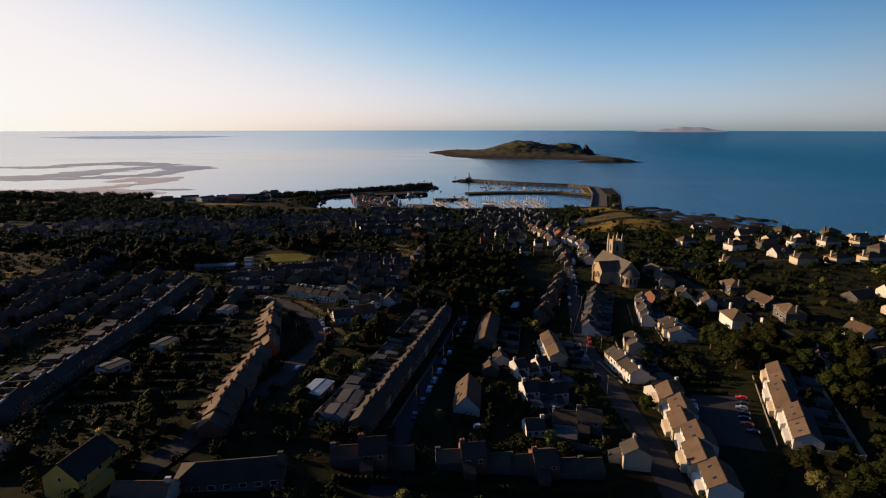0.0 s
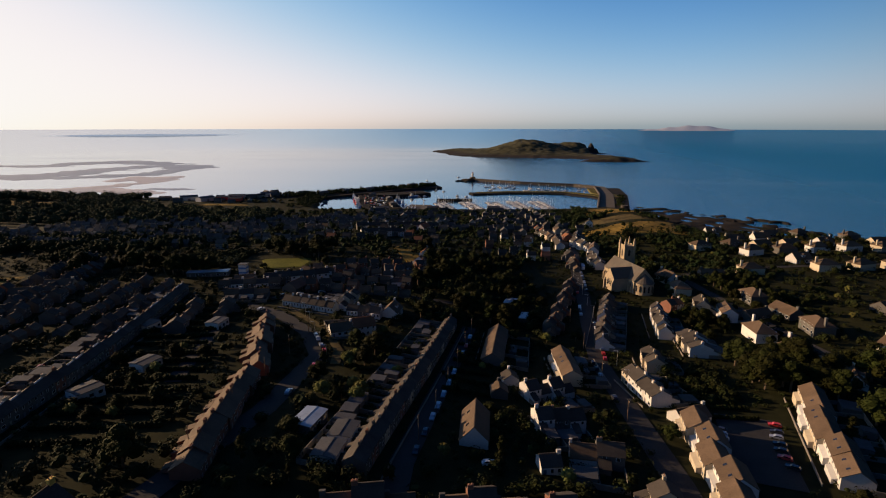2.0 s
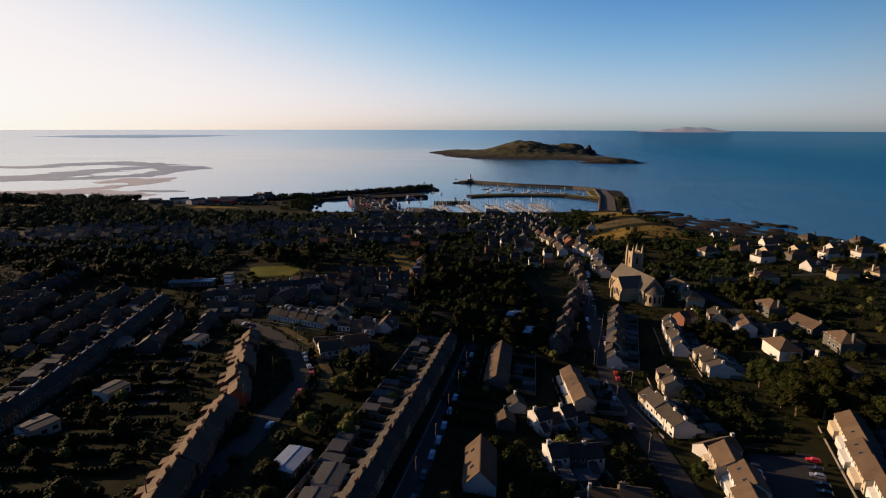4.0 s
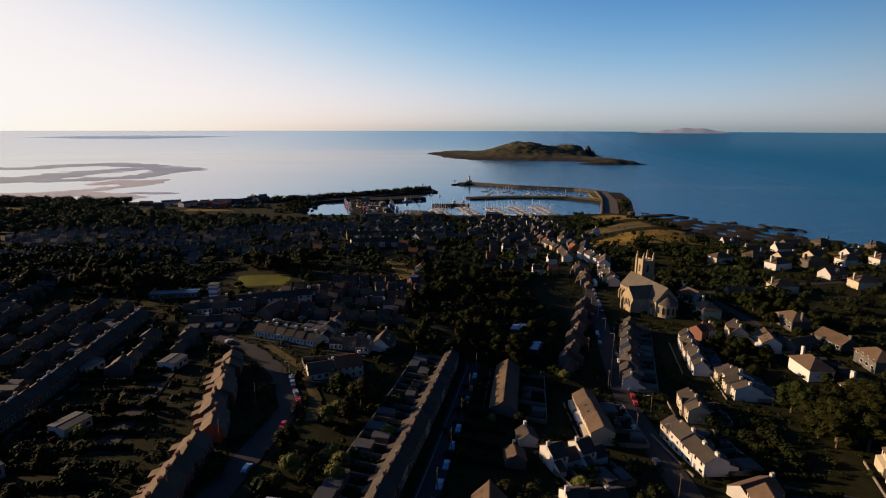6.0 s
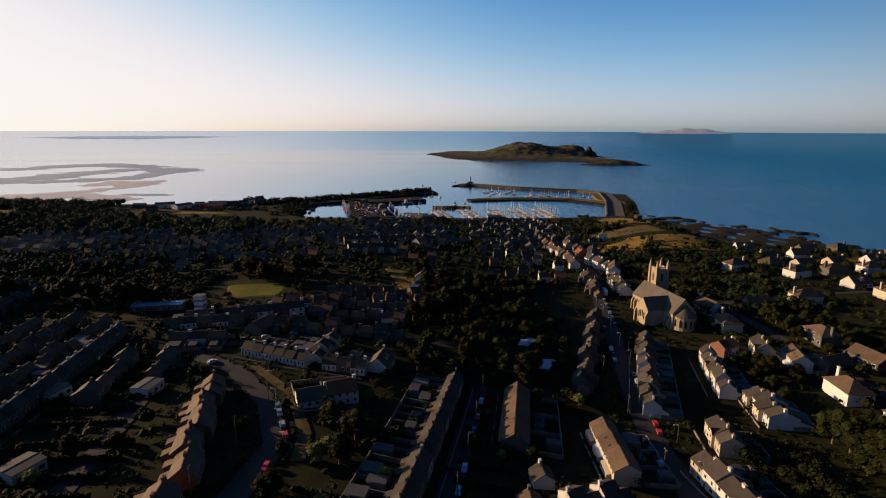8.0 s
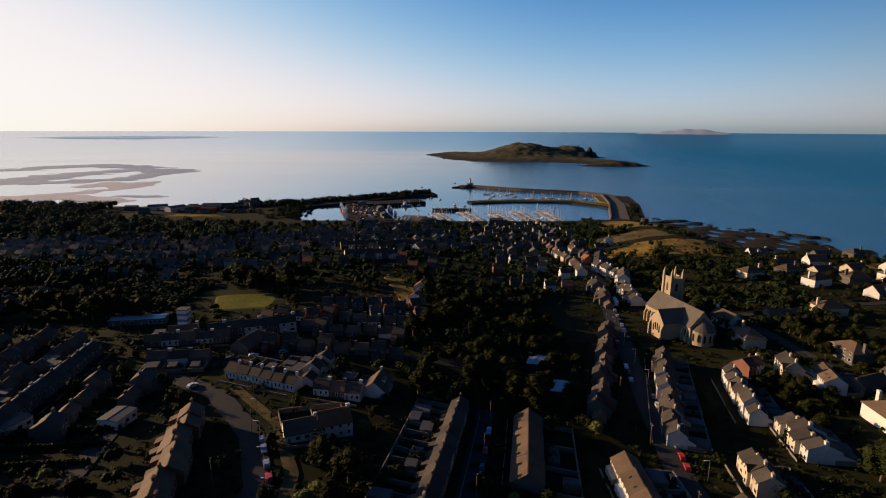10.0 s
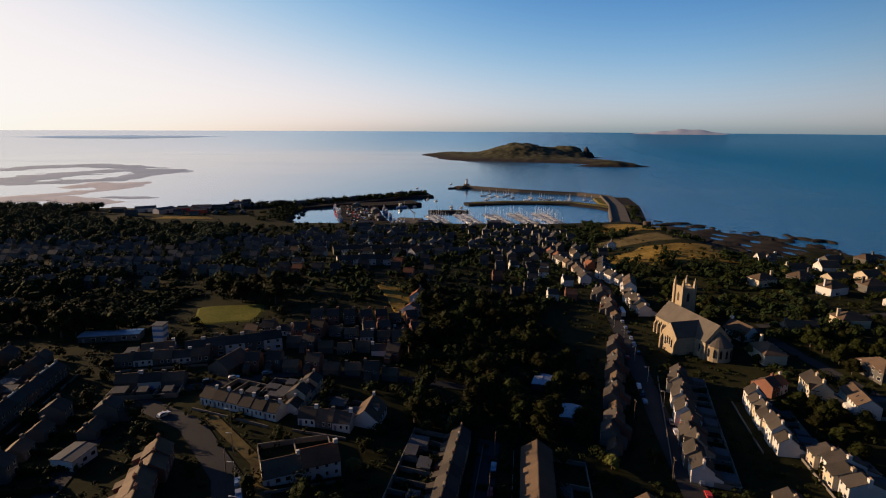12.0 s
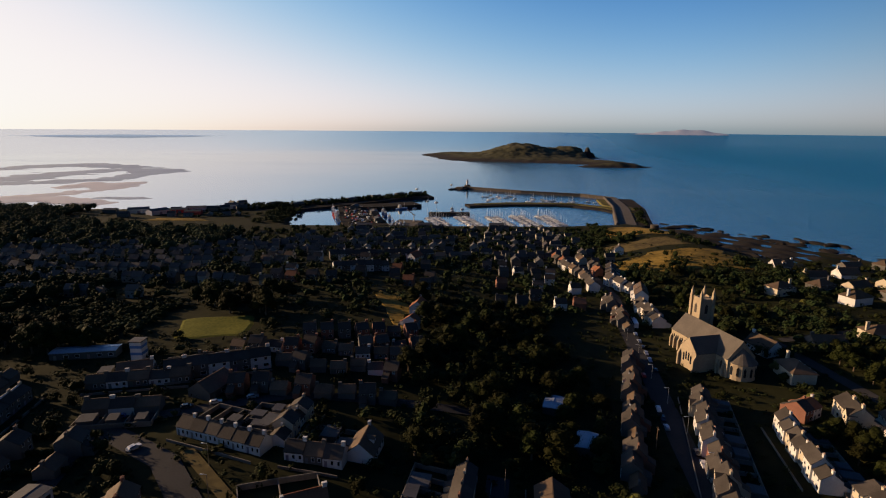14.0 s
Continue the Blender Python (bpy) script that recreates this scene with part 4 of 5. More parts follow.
road("road", MAIN, 9, ASPHALT, "dark asphalt main street running down to the harbour")
road("road", [(-16, 100), (-13, 155), (12, 295)], 7, ASPHALT, "asphalt street along the long terrace")
road("road", [(-120, 310), (-88, 290), (-66, 262), (-55, 235), (-60, 180), (-75, 120)], 8, ASPHALT, "curving asphalt road with parked cars")
road("road", [(-100, 200), (-120, 310), (-60, 335), (10, 335)], 6, ASPHALT, "asphalt lane between the terraces")
road("verge", [(-84, 296), (-60, 270), (-48, 242), (-46, 225)], 4, SOIL, "dry grass bank beside the curving road", 0.3, "verge")
road("road", [(95, 160), (112, 206)], 20, ASPHALT, "asphalt car park between the stepped terraces")
road("road", [(185, 250), (175, 420)], 6, ASPHALT, "residential asphalt road")
road("road", [(180, 420), (420, 440)], 6, ASPHALT, "residential asphalt road")


def patch(name, cx, cy, rx, ry, turn, material, label, category, up=0.35, seed=0, ragged=0.12):
    """An uneven patch of ground cover that follows the slope."""
    n, m = 48, max(6, int(max(rx, ry) / 5))
    c, s = math.cos(radians(turn)), math.sin(radians(turn))
    vs, fs = [(cx, cy, gz(cx, cy) + up)], []
    for k in range(1, m + 1):
        for i in range(n):
            a = 6.283185 * i / n
            q = k / m * (1 + ragged * (math.sin(3 * a + seed) + 0.6 * math.sin(7 * a + 2 * seed) + 0.4 * math.sin(13 * a + seed)))
            e = (abs(math.cos(a)) ** 8 + abs(math.sin(a)) ** 8) ** -0.125
            u, v = rx * q * e * math.cos(a), ry * q * e * math.sin(a)
            x, y = cx + u * c - v * s, cy + u * s + v * c
            vs.append((x, y, gz(x, y) + (up if k < m else -0.3)))
    for i in range(n):
        fs.append((0, 1 + i, 1 + (i + 1) % n))
        for k in range(m - 1):
            a, b = 1 + k * n, 1 + (k + 1) * n
            fs.append((a + i, b + i, b + (i + 1) % n, a + (i + 1) % n))
    return tagged(new(name, raw_mesh(name, vs, fs, material)), label, category, kind="structure")


def raw_mesh(name, vs, fs, material):
    me = bpy.data.meshes.new(name)
    me.from_pydata(vs, [], fs)
    me.materials.append(material)
    return me


patch("field", -119, 407, 19, 17, 12, GRASS, "sunlit mown green of a playing field", "field", seed=1, ragged=0.03)
patch("field", -640, 800, 85, 26, 3, DRY, "dry golden hay field among woods", "field", 0.6, 2)
patch("field", 222, 752, 36, 46, -8, DRY, "dry grass on the headland above the pier", "field", 0.3, 3, 0.12)
patch("field", 198, 668, 40, 22, 4, SOIL, "bare brown field below the headland", "field", 0.3, 10, 0.06)
patch("field", 206, 592, 58, 34, 6, DRY, "dry grassy knoll behind the church", "field", 0.3, 4, 0.14)
patch("field", 350, 535, 40, 12, 5, DRY, "strip of dry grass among the villas", "field", 0.3, 5)
patch("field", -31, 452, 8, 36, 14, DRY, "small dry plot between the houses", "field", 0.3, 7)
road("shore", [(x, float(coast(x)) - 5) for x in range(340, 530, 12)], 30, ROCK, "dark rocky shore below the villas", 0.4, "shore")
patch("shore", 340, 745, 52, 88, 6, ROCK, "broken shelf of dark weedy rock under the headland", "shore", 0.3, 8, 0.1)
patch("field", -352, 868, 38, 12, 4, DRY, "dry field beside the harbour sheds", "field", 0.4, 9)
patch("field", -300, 345, 26, 12, 20, DRY, "dry grass plot beside the western street", "field", 0.3, 6)


# ---- church ----
def church():
    root = tagged(new("church"), "large grey stone church with square tower, transept and round apse", "church")
    h, D, rise = 9.5, 15.0, 8.0
    slates = mat("weathered_church_slate", (0.085, 0.072, 0.058), 0.8, 0.25, 2.0, 0.2, 0.25, spec=0.15)
    bm = bmesh.new()
    prism(bm, [(-D / 2, -3), (D / 2, -3), (D / 2, h), (0, h + rise), (-D / 2, h)], "x", -22, 20)
    part("nave", fixed(bm), STONE, root)
    part("nave_roof", gable_roof(42, D, h, rise, 0.2, 0.4, 0.0), slates, root, at=pose(-1, 0, 0))
    bm = bmesh.new()
    prism(bm, [(-6, -3), (6, -3), (6, h), (0, h + 6.4), (-6, h)], "y", 7, 18.5)
    part("transept", fixed(bm), STONE, root, at=pose(-8, 0, 0))
    bm = bmesh.new()
    prism(bm, [(-6.4, h), (0, h + 6.6), (6.4, h), (6.4, h - 0.2), (0, h + 6.4), (-6.4, h - 0.2)], "y", 1, 18.5)
    part("transept_roof", fixed(bm), slates, root, at=pose(-8, 0, 0))
    bm = bmesh.new()
    tube(bm, 6.6, 6.6, -3, 8.2, -22, 0, 20)
    part("apse", fixed(bm), STONE, root)
    bm = bmesh.new()
    tube(bm, 7.0, 0, 8.2, 14.6, -22, 0, 20)
    part("apse_roof", fixed(bm), slates, root)
    bm = bmesh.new()
    box(bm, 19, -15.5, -3, 26.5, -8.0, 24.5)
    for x, y in ((19, -15.5), (26.5, -15.5), (19, -8), (26.5, -8)):
        box(bm, x - 0.8, y - 0.8, -3, x + 0.8, y + 0.8, 25.8)
    tw = part("tower", fixed(bm), STONE, root)
    for x, y in ((19, -15.5), (26.5, -15.5), (19, -8), (26.5, -8)):
        bm = bmesh.new()
        box(bm, -0.62, -0.62, 0, 0.62, 0.62, 2.2)
        tube(bm, 0.75, 0, 2.2, 5.0, 0, 0, 8)
        part("pinnacle", fixed(bm), STONE, tw, at=pose(x, y, 25.8))
    for i in range(5):
        for k in (0, 1):
            bm = bmesh.new()
            box(bm, -0.6, -0.1, 0, 0.6, 0.1, 1.0)
            part("merlon", bm, STONE, tw, at=pose(20.6 + 1.1 * i, (-15.5, -8)[k], 24.5))
    for y, a in ((-15.5, 0), (-8.0, 180)):
        bm = bmesh.new()
        prism(bm, [(-0.9, 0), (0.9, 0), (0.9, 4.0), (0, 5.4), (-0.9, 4.0)], "y", -0.06, 0.1)
        part("louvre", fixed(bm), SLATE, tw, "dark belfry louvre", pose(22.75, y, 16.5, 0, 0, a))
    bm = bmesh.new()
    prism(bm, [(-0.9, 0), (0.9, 0), (0.9, 4.0), (0, 5.4), (-0.9, 4.0)], "y", -0.06, 0.1)
    part("louvre", fixed(bm), SLATE, tw, "dark belfry louvre", pose(19, -11.75, 16.5, 0, 0, -90))
    bm = bmesh.new()
    prism(bm, [(-0.55, 0), (0.55, 0), (0.55, 3.6), (0, 4.5), (-0.55, 3.6)], "y", -0.08, 0.1)
    lancet = mesh_of("lancet_window", fixed(bm), GLASS)
    for x in (-18, 0.5, 4, 7.5, 11, 14.5, 17.5):
        part("lancet_window", lancet, None, root, at=pose(x, 7.5, 3.0, 0, 0, 180))
        part("lancet_window", lancet, None, root, at=pose(x, -7.5, 3.0))
    for x, z in ((-2.6, 3.2), (-0.9, 4.2), (0.9, 4.2), (2.6, 3.2)):
        part("lancet_window", lancet, None, root, at=pose(x - 8, 18.5, z, 0, 0, 180))
    for i in range(7):
        a = math.pi / 2 + math.pi * (i + 0.5) / 7
        part("lancet_window", lancet, None, root, at=pose(-22 + 6.6 * math.cos(a), 6.6 * math.sin(a), 2.5, 0, 0, math.degrees(a) + 90))
    for x in (-20, -16.2, 2.2, 5.7, 9.2, 12.7, 16.2, 19.2):
        for s in (-1, 1):
            bm = bmesh.new()
            prism(bm, [(0, -3), (1.3, -3), (1.3, 5.0), (0, 7.2)], "y", -0.4, 0.4)
            part("buttress", fixed(bm), STONE, root, at=pose(x, s * 7.5, 0, 0, 0, 90 * s))
    for s in (-1, 1):
        bm = bmesh.new()
        prism(bm, [(0, -3), (1.3, -3), (1.3, 6.0), (0, 8.5)], "y", -0.5, 0.5)
        part("buttress", fixed(bm), STONE, root, at=pose(s * 5.6 - 8, 18.5, 0, 0, 0, 90))
    return root


ch = church()
ch.matrix_basis = pose(132, 403, gz(130, 403), 0, 0, 102)


# ---- plants ----
def leaf_cloud(vs, fs, cx, cy, cz, rx, ry, rz, n, size, r):
    """Small upright and tilted leaf tufts over an uneven lobe."""
    for _ in range(n):
        a, u = r.uniform(0, 6.2832), r.uniform(-0.55, 1)
        q = math.sqrt(max(0, 1 - u * u))
        k = r.uniform(0.72, 1.1)
        px, py, pz = cx + rx * k * q * math.cos(a), cy + ry * k * q * math.sin(a), cz + rz * k * u
        d1 = Vector((r.uniform(-1, 1), r.uniform(-1, 1), r.uniform(-0.6, 0.6))).normalized()
        nrm = Vector((q * math.cos(a), q * math.sin(a), u + 0.25)) + 0.7 * Vector((r.uniform(-1, 1), r.uniform(-1, 1), r.uniform(-1, 1)))
        d2 = d1.cross(nrm)
        if d2.length < 1e-3:
            continue
        d2.normalize()
        d1 = nrm.normalized().cross(d2)
        s = size * r.uniform(0.6, 1.3)
        i = len(vs)
        c = Vector((px, py, pz))
        vs += [tuple(c + d1 * s), tuple(c + d2 * s * 0.8), tuple(c - d1 * s), tuple(c - d2 * s * 0.8)]
        fs.append((i, i + 1, i + 2, i + 3))


def lobe(vs, fs, cx, cy, cz, rx, ry, rz, r, n=7, m=5):
    base = len(vs)
    for j in range(m + 1):
        b = -1.57 + 3.1416 * j / m
        for i in range(n):
            a = 6.2832 * (i + 0.5 * (j % 2)) / n
            k = r.uniform(0.78, 1.0)
            vs.append((cx + rx * k * math.cos(b) * math.cos(a), cy + ry * k * math.cos(b) * math.sin(a), cz + rz * k * math.sin(b)))
    for j in range(m):
        for i in range(n):
            fs.append((base + j * n + i, base + j * n + (i + 1) % n, base + (j + 1) * n + (i + 1) % n, base + (j + 1) * n + i))


def tree(seed, h, wide, leaves, label, conifer=False):
    r = random.Random(seed)
    root = tagged(new("tree"), label, "tree", "trees")
    bm = bmesh.new()
    tube(bm, 0.035 * h, 0.02 * h, -1.0, h * 0.45, 0, 0, 7)
    for i in range(5):
        a = 6.2832 * i / 5 + r.uniform(-0.4, 0.4)
        e = Vector((math.cos(a) * wide * 0.3, math.sin(a) * wide * 0.3, h * r.uniform(0.5, 0.7)))
        s = Vector((0, 0, h * r.uniform(0.25, 0.4)))
        w = 0.011 * h
        v = [bm.verts.new(s + Vector(o) * w) for o in ((1, 0, 0), (0, 1, 0), (-1, 0, 0), (0, -1, 0))]
        t = bm.verts.new(e)
        for k in range(4):
            bm.faces.new((v[k], v[(k + 1) % 4], t))
    part("trunk", fixed(bm), BARK, root)
    vs, fs = [], []
    n = 9
    for i in range(n):
        a = 2.4 * i + r.uniform(-0.3, 0.3)
        ring = wide * 0.5 * (0.15 + 0.55 * math.sqrt(i / n)) * (0.6 if conifer else 1.0)
        cz = h * (0.32 + 0.46 * (1 - i / n) * r.uniform(0.75, 1.1)) if not conifer else h * (0.25 + 0.7 * (1 - i / n))
        rr = wide * r.uniform(0.25, 0.33) * (0.6 + 0.5 * i / n if conifer else 1)
        cx, cy = ring * math.cos(a), ring * math.sin(a)
        lobe(vs, fs, cx, cy, cz, rr * 0.8, rr * 0.8, rr * 0.7, r)
        leaf_cloud(vs, fs, cx, cy, cz, rr, rr, rr * 0.85, 120, wide * 0.028, r)
    part("crown", raw_mesh("crown", vs, fs, leaves), None, root)
    return root


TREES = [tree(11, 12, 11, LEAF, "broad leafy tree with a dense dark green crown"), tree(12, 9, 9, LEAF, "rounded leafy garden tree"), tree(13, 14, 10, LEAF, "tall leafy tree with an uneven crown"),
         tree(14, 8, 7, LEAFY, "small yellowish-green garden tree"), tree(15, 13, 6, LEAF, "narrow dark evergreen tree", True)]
FRESH = set(range(len(TREES)))


def plant(i, x, y, s=1.0):
    m = pose(x, y, gz(x, y), 0, 0, rnd.uniform(0, 360)) @ Matrix.Diagonal((s, s, s * rnd.uniform(0.85, 1.1), 1))
    if i in FRESH:
        FRESH.discard(i)
        TREES[i].matrix_basis = m
    else:
        copy_thing(TREES[i], m @ Matrix.Diagonal([1 / k for k in TREES[i].scale] + [1]))
    SPOTS.append((x, y, 3.0))


def free(x, y, r):
    return all((x - a) ** 2 + (y - b) ** 2 > (r + q * 0.62) ** 2 for a, b, q in SPOTS)


def grove(x0, y0, x1, y1, n, kinds, s0=0.8, s1=1.3, clear=2.0):
    for _ in range(n):
        x, y = rnd.uniform(x0, x1), rnd.uniform(y0, y1)
        if free(x, y, clear) and gz(x, y) > 2:
            plant(rnd.choice(kinds), x, y, rnd.uniform(s0, s1))


SPOTS += [(-40, 486, 10), (-36, 470, 10), (-32, 455, 10), (-28, 440, 10), (-24, 424, 10)]      # the dry plot
SPOTS += [(-118, 407, 30), (-152, 419, 40), (-180, 432, 30)]      # open ground round the playing field
plant(0, -84, 143, 1.0)
grove(-15, 300, 50, 330, 12, (0, 2), 0.8, 1.1)
grove(-20, 330, 30, 470, 44, (0, 2, 1), 0.85, 1.2)
grove(30, 330, 62, 470, 26, (0, 1), 0.7, 0.95)
grove(128, 225, 190, 262, 34, (0, 2), 0.9, 1.3)
grove(132, 296, 156, 328, 16, (0, 1), 0.6, 0.9)
grove(176, 330, 215, 400, 20, (0, 1, 2), 0.6, 0.9)
grove(98, 112, 150, 146, 26, (0, 2, 3), 0.7, 1.0)
grove(150, 150, 200, 225, 26, (0, 2), 0.8, 1.2)
grove(-260, 370, -160, 394, 30, (0, 2), 0.8, 1.2)
grove(-150, 425, -95, 460, 24, (0, 2), 0.8, 1.2)
grove(-115, 150, -100, 260, 14, (0, 3, 1), 0.5, 0.8)
grove(-50, 190, -30, 262, 16, (1, 3, 0), 0.6, 0.9)
grove(-210, 90, 60, 300, 54, (1, 3, 4), 0.4, 0.8)
grove(60, 150, 330, 330, 40, (1, 3, 4), 0.4, 0.8)
grove(150, 330, 400, 560, 60, (1, 3, 0), 0.5, 0.9)


def thicket(name, spots, label, material, category, leaves=70, size=0.9, lobes=3):
    """Many crowns grown together, one mass."""
    vs, fs = [], []
    r = random.Random(5)
    for x, y, w, h in spots:
        z = max(gz(x, y), 2.0)
        for k in range(lobes):
            ox = r.uniform(-0.35, 0.35) * w
            oy = r.uniform(-0.35, 0.35) * w
            lobe(vs, fs, x + ox, y + oy, z + h * r.uniform(0.42, 0.62), w * 0.34, w * 0.34, h * 0.34, r, 6, 4)
        leaf_cloud(vs, fs, x, y, z + h * 0.55, w * 0.6, w * 0.6, h * 0.5, leaves, size, r)
    return tagged(new(name, raw_mesh(name, vs, fs, material)), label, category, kind="stuff")


far = []
while len(far) < 1000:
    x, y = rnd.uniform(-900, -230), rnd.uniform(560, 1000)
    w = 1 - abs(y - (840 + 0.06 * x)) / 200
    if rnd.random() < w and y < float(coast(x)) - 14 and not (-730 < x < -550 and 765 < y < 835) and not (-500 < x and y > 770 + 0.2 * (-230 - x)):
        far.append((x, y, rnd.uniform(9, 15), rnd.uniform(8, 14)))
thicket("woodland", far, "dense woodland along the western shore, haze painted into its lighter leaves", HAZED_WOOD, "woods", 90, 0.8)
village = []
while len(village) < 1000:
    x, y = rnd.uniform(-330, 170), rnd.uniform(440, 800)
    if gz(x, y) > 2.4 and free(x, y, 1.5):
        village.append((x, y, rnd.uniform(5, 9), rnd.uniform(4, 8)))
for _ in range(260):
    village.append((rnd.uniform(-440, -215), rnd.uniform(430, 500), rnd.uniform(6, 11), rnd.uniform(6, 10)))
for _ in range(160):
    x, y = rnd.uniform(-470, -235), rnd.uniform(890, 1050)
    if y < float(coast(x)) - 8 and abs(x + 405) > 55:
        village.append((x, y, rnd.uniform(4, 7), rnd.uniform(2.5, 4.5)))
for _ in range(230):
    u = rnd.random()
    village.append((-300 + 270 * u + rnd.uniform(-9, 9), 990 + 175 * max(0, u - 0.12) / 0.88 + rnd.uniform(-16, 16), rnd.uniform(5, 11), rnd.uniform(4, 9.5)))
for x0, x1, y0, y1, k in ((142, 182, 690, 775, 70), (196, 280, 488, 550, 110), (146, 190, 545, 570, 24), (236, 262, 560, 600, 16), (176, 230, 700, 716, 14), (-250, -208, 850, 985, 90), (-170, 130, 770, 812, 70), (180, 200, 690, 830, 50), (150, 235, 395, 470, 110), (236, 262, 640, 700, 20), (-300, -200, 404, 420, 60)):
    for _ in range(k):
        x, y = rnd.uniform(x0, x1), rnd.uniform(y0, y1)
        if free(x, y, 1):
            village.append((x, y, rnd.uniform(4, 8), rnd.uniform(3, 7)))
for _ in range(46):
    u = rnd.random()
    village.append((268 + 48 * u + rnd.uniform(-6, 6), 850 + 150 * u, rnd.uniform(3, 6), rnd.uniform(2.5, 5)))
for _ in range(150):
    village.append((rnd.uniform(-216, -150), rnd.uniform(394, 446), rnd.uniform(4, 8), rnd.uniform(2.2, 4)))
thicket("woodland", village, "trees crowding between the village houses", WOODS, "woods", 34, 0.7, 2)
gardens = []
while len(gardens) < 520:
    x, y = rnd.uniform(150, 430), rnd.uniform(200, 600)
    if gz(x, y) > 3 and free(x, y, 1.2):
        gardens.append((x, y, rnd.uniform(3.5, 8), rnd.uniform(3, 7)))
while len(gardens) < 820:
    x, y = rnd.uniform(-330, 60), rnd.uniform(110, 430)
    if free(x, y, 1.0):
        gardens.append((x, y, rnd.uniform(3, 6.5), rnd.uniform(2.5, 6)))
for _ in range(170):
    x, y = rnd.uniform(-14, 60), rnd.uniform(296, 470)
    if free(x, y, 0.2):
        gardens.append((x, y, rnd.uniform(5, 9), rnd.uniform(4, 9)))
for x0, x1, y0, y1, k in ((-135, -15, 92, 148, 70), (-330, -160, 110, 175, 60), (10, 60, 145, 235, 40), (60, 72, 130, 160, 8), (92, 120, 215, 260, 30)):
    for _ in range(k):
        x, y = rnd.uniform(x0, x1), rnd.uniform(y0, y1)
        if free(x, y, 0.6):
            gardens.append((x, y, rnd.uniform(3, 6.5), rnd.uniform(2.5, 5.5)))
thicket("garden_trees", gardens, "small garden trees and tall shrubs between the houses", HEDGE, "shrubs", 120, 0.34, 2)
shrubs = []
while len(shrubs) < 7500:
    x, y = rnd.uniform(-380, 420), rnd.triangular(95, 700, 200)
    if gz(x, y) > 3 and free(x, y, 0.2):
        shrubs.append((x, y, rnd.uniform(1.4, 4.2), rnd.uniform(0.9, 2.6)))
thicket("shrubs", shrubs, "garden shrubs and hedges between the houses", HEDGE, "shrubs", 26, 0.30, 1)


def hedge(x0, y0, x1, y1, w=1.6, h=2.0):
    """A clipped row of leafy bushes."""
    n = max(2, int(math.hypot(x1 - x0, y1 - y0) / (w * 0.8)))
    vs, fs = [], []
    r = random.Random(int(x0 * 13 + y0))
    for k in range(n):
        x, y = x0 + (x1 - x0) * (k + 0.5) / n, y0 + (y1 - y0) * (k + 0.5) / n
        z, hh = gz(x, y), h * r.uniform(0.85, 1.15)
        lobe(vs, fs, x, y, z + hh * 0.45, w * 0.65, w * 0.65, hh * 0.55, r, 6, 4)
        leaf_cloud(vs, fs, x, y, z + hh * 0.5, w * 0.7, w * 0.7, hh * 0.55, 18, 0.22, r)
    tagged(new("hedge", raw_mesh("hedge", vs, fs, HEDGE)), "clipped dark green garden hedge", "hedge", "garden hedges")


for k in range(4):
    hedge(-28 + 19 * k, 121 + 2 * k, -12 + 19 * k, 123 + 2 * k)
for k in range(9):
    hedge(-122 - 1.2 * k, 152 + 9.5 * k, -84 - 1.6 * k, 156 + 9.5 * k)
for k in range(7):
    hedge(-138 - 1.4 * k, 240 + 10 * k, -106 - 1.4 * k, 244 + 10 * k)
for k in range(7):
    hedge(-34 + 2.3 * k, 168 + 13 * k, -50 + 2.0 * k, 172 + 13 * k)
for k in range(6):
    hedge(-2 + 1.5 * k, 212 + 11 * k, 16 + 1.0 * k, 210 + 11 * k)
for k in range(8):
    hedge(136 + 6 * k, 152 + 8 * k, 150 + 6 * k, 146 + 8 * k)
for k in range(6):
    hedge(94 + 2 * k, 206 + 9 * k, 116 + 1.5 * k, 203 + 9 * k)


# ---- harbour ----
def pier(name, pts, w, h, label, material=PIER, wall=0.0):
    """A stone mole along a line, with sloping sides and, where it has one, a parapet."""
    root = tagged(new(name), label, "pier", kind="structure")
    P = [Vector(p) for p in pts]
    bm = bmesh.new()
    rows = []
    for i, p in enumerate(P):
        d = ((P[min(i + 1, len(P) - 1)] - p).normalized() + (p - P[max(i - 1, 0)]).normalized()).normalized()
        s = Vector((-d.y, d.x))
        rows.append([bm.verts.new((*(p + s * k), z)) for k, z in ((-w / 2 - 2, -3), (-w / 2, h), (w / 2, h), (w / 2 + 2, -3))])
    for a, b in zip(rows, rows[1:]):
        for j in range(3):
            bm.faces.new((a[j], a[j + 1], b[j + 1], b[j]))
    bm.faces.new(rows[0][::-1])
    bm.faces.new(rows[-1])
    part("mole", fixed(bm), material, root)
    if wall:
        bm = bmesh.new()
        rows = []
        for i, p in enumerate(P):
            d = ((P[min(i + 1, len(P) - 1)] - p).normalized() + (p - P[max(i - 1, 0)]).normalized()).normalized()
            s = Vector((-d.y, d.x))
            rows.append([bm.verts.new((*(p + s * k), z)) for k, z in ((w / 2 - 2.2, h - 0.05), (w / 2 - 2.2, h + wall), (w / 2 - 0.3, h + wall), (w / 2 - 0.3, h - 0.05))])
        for a, b in zip(rows, rows[1:]):
            for j in range(3):
                bm.faces.new((a[j], a[j + 1], b[j + 1], b[j]))
        bm.faces.new(rows[0][::-1])
        bm.faces.new(rows[-1])
        part("parapet", fixed(bm), PIER, root)
    return root


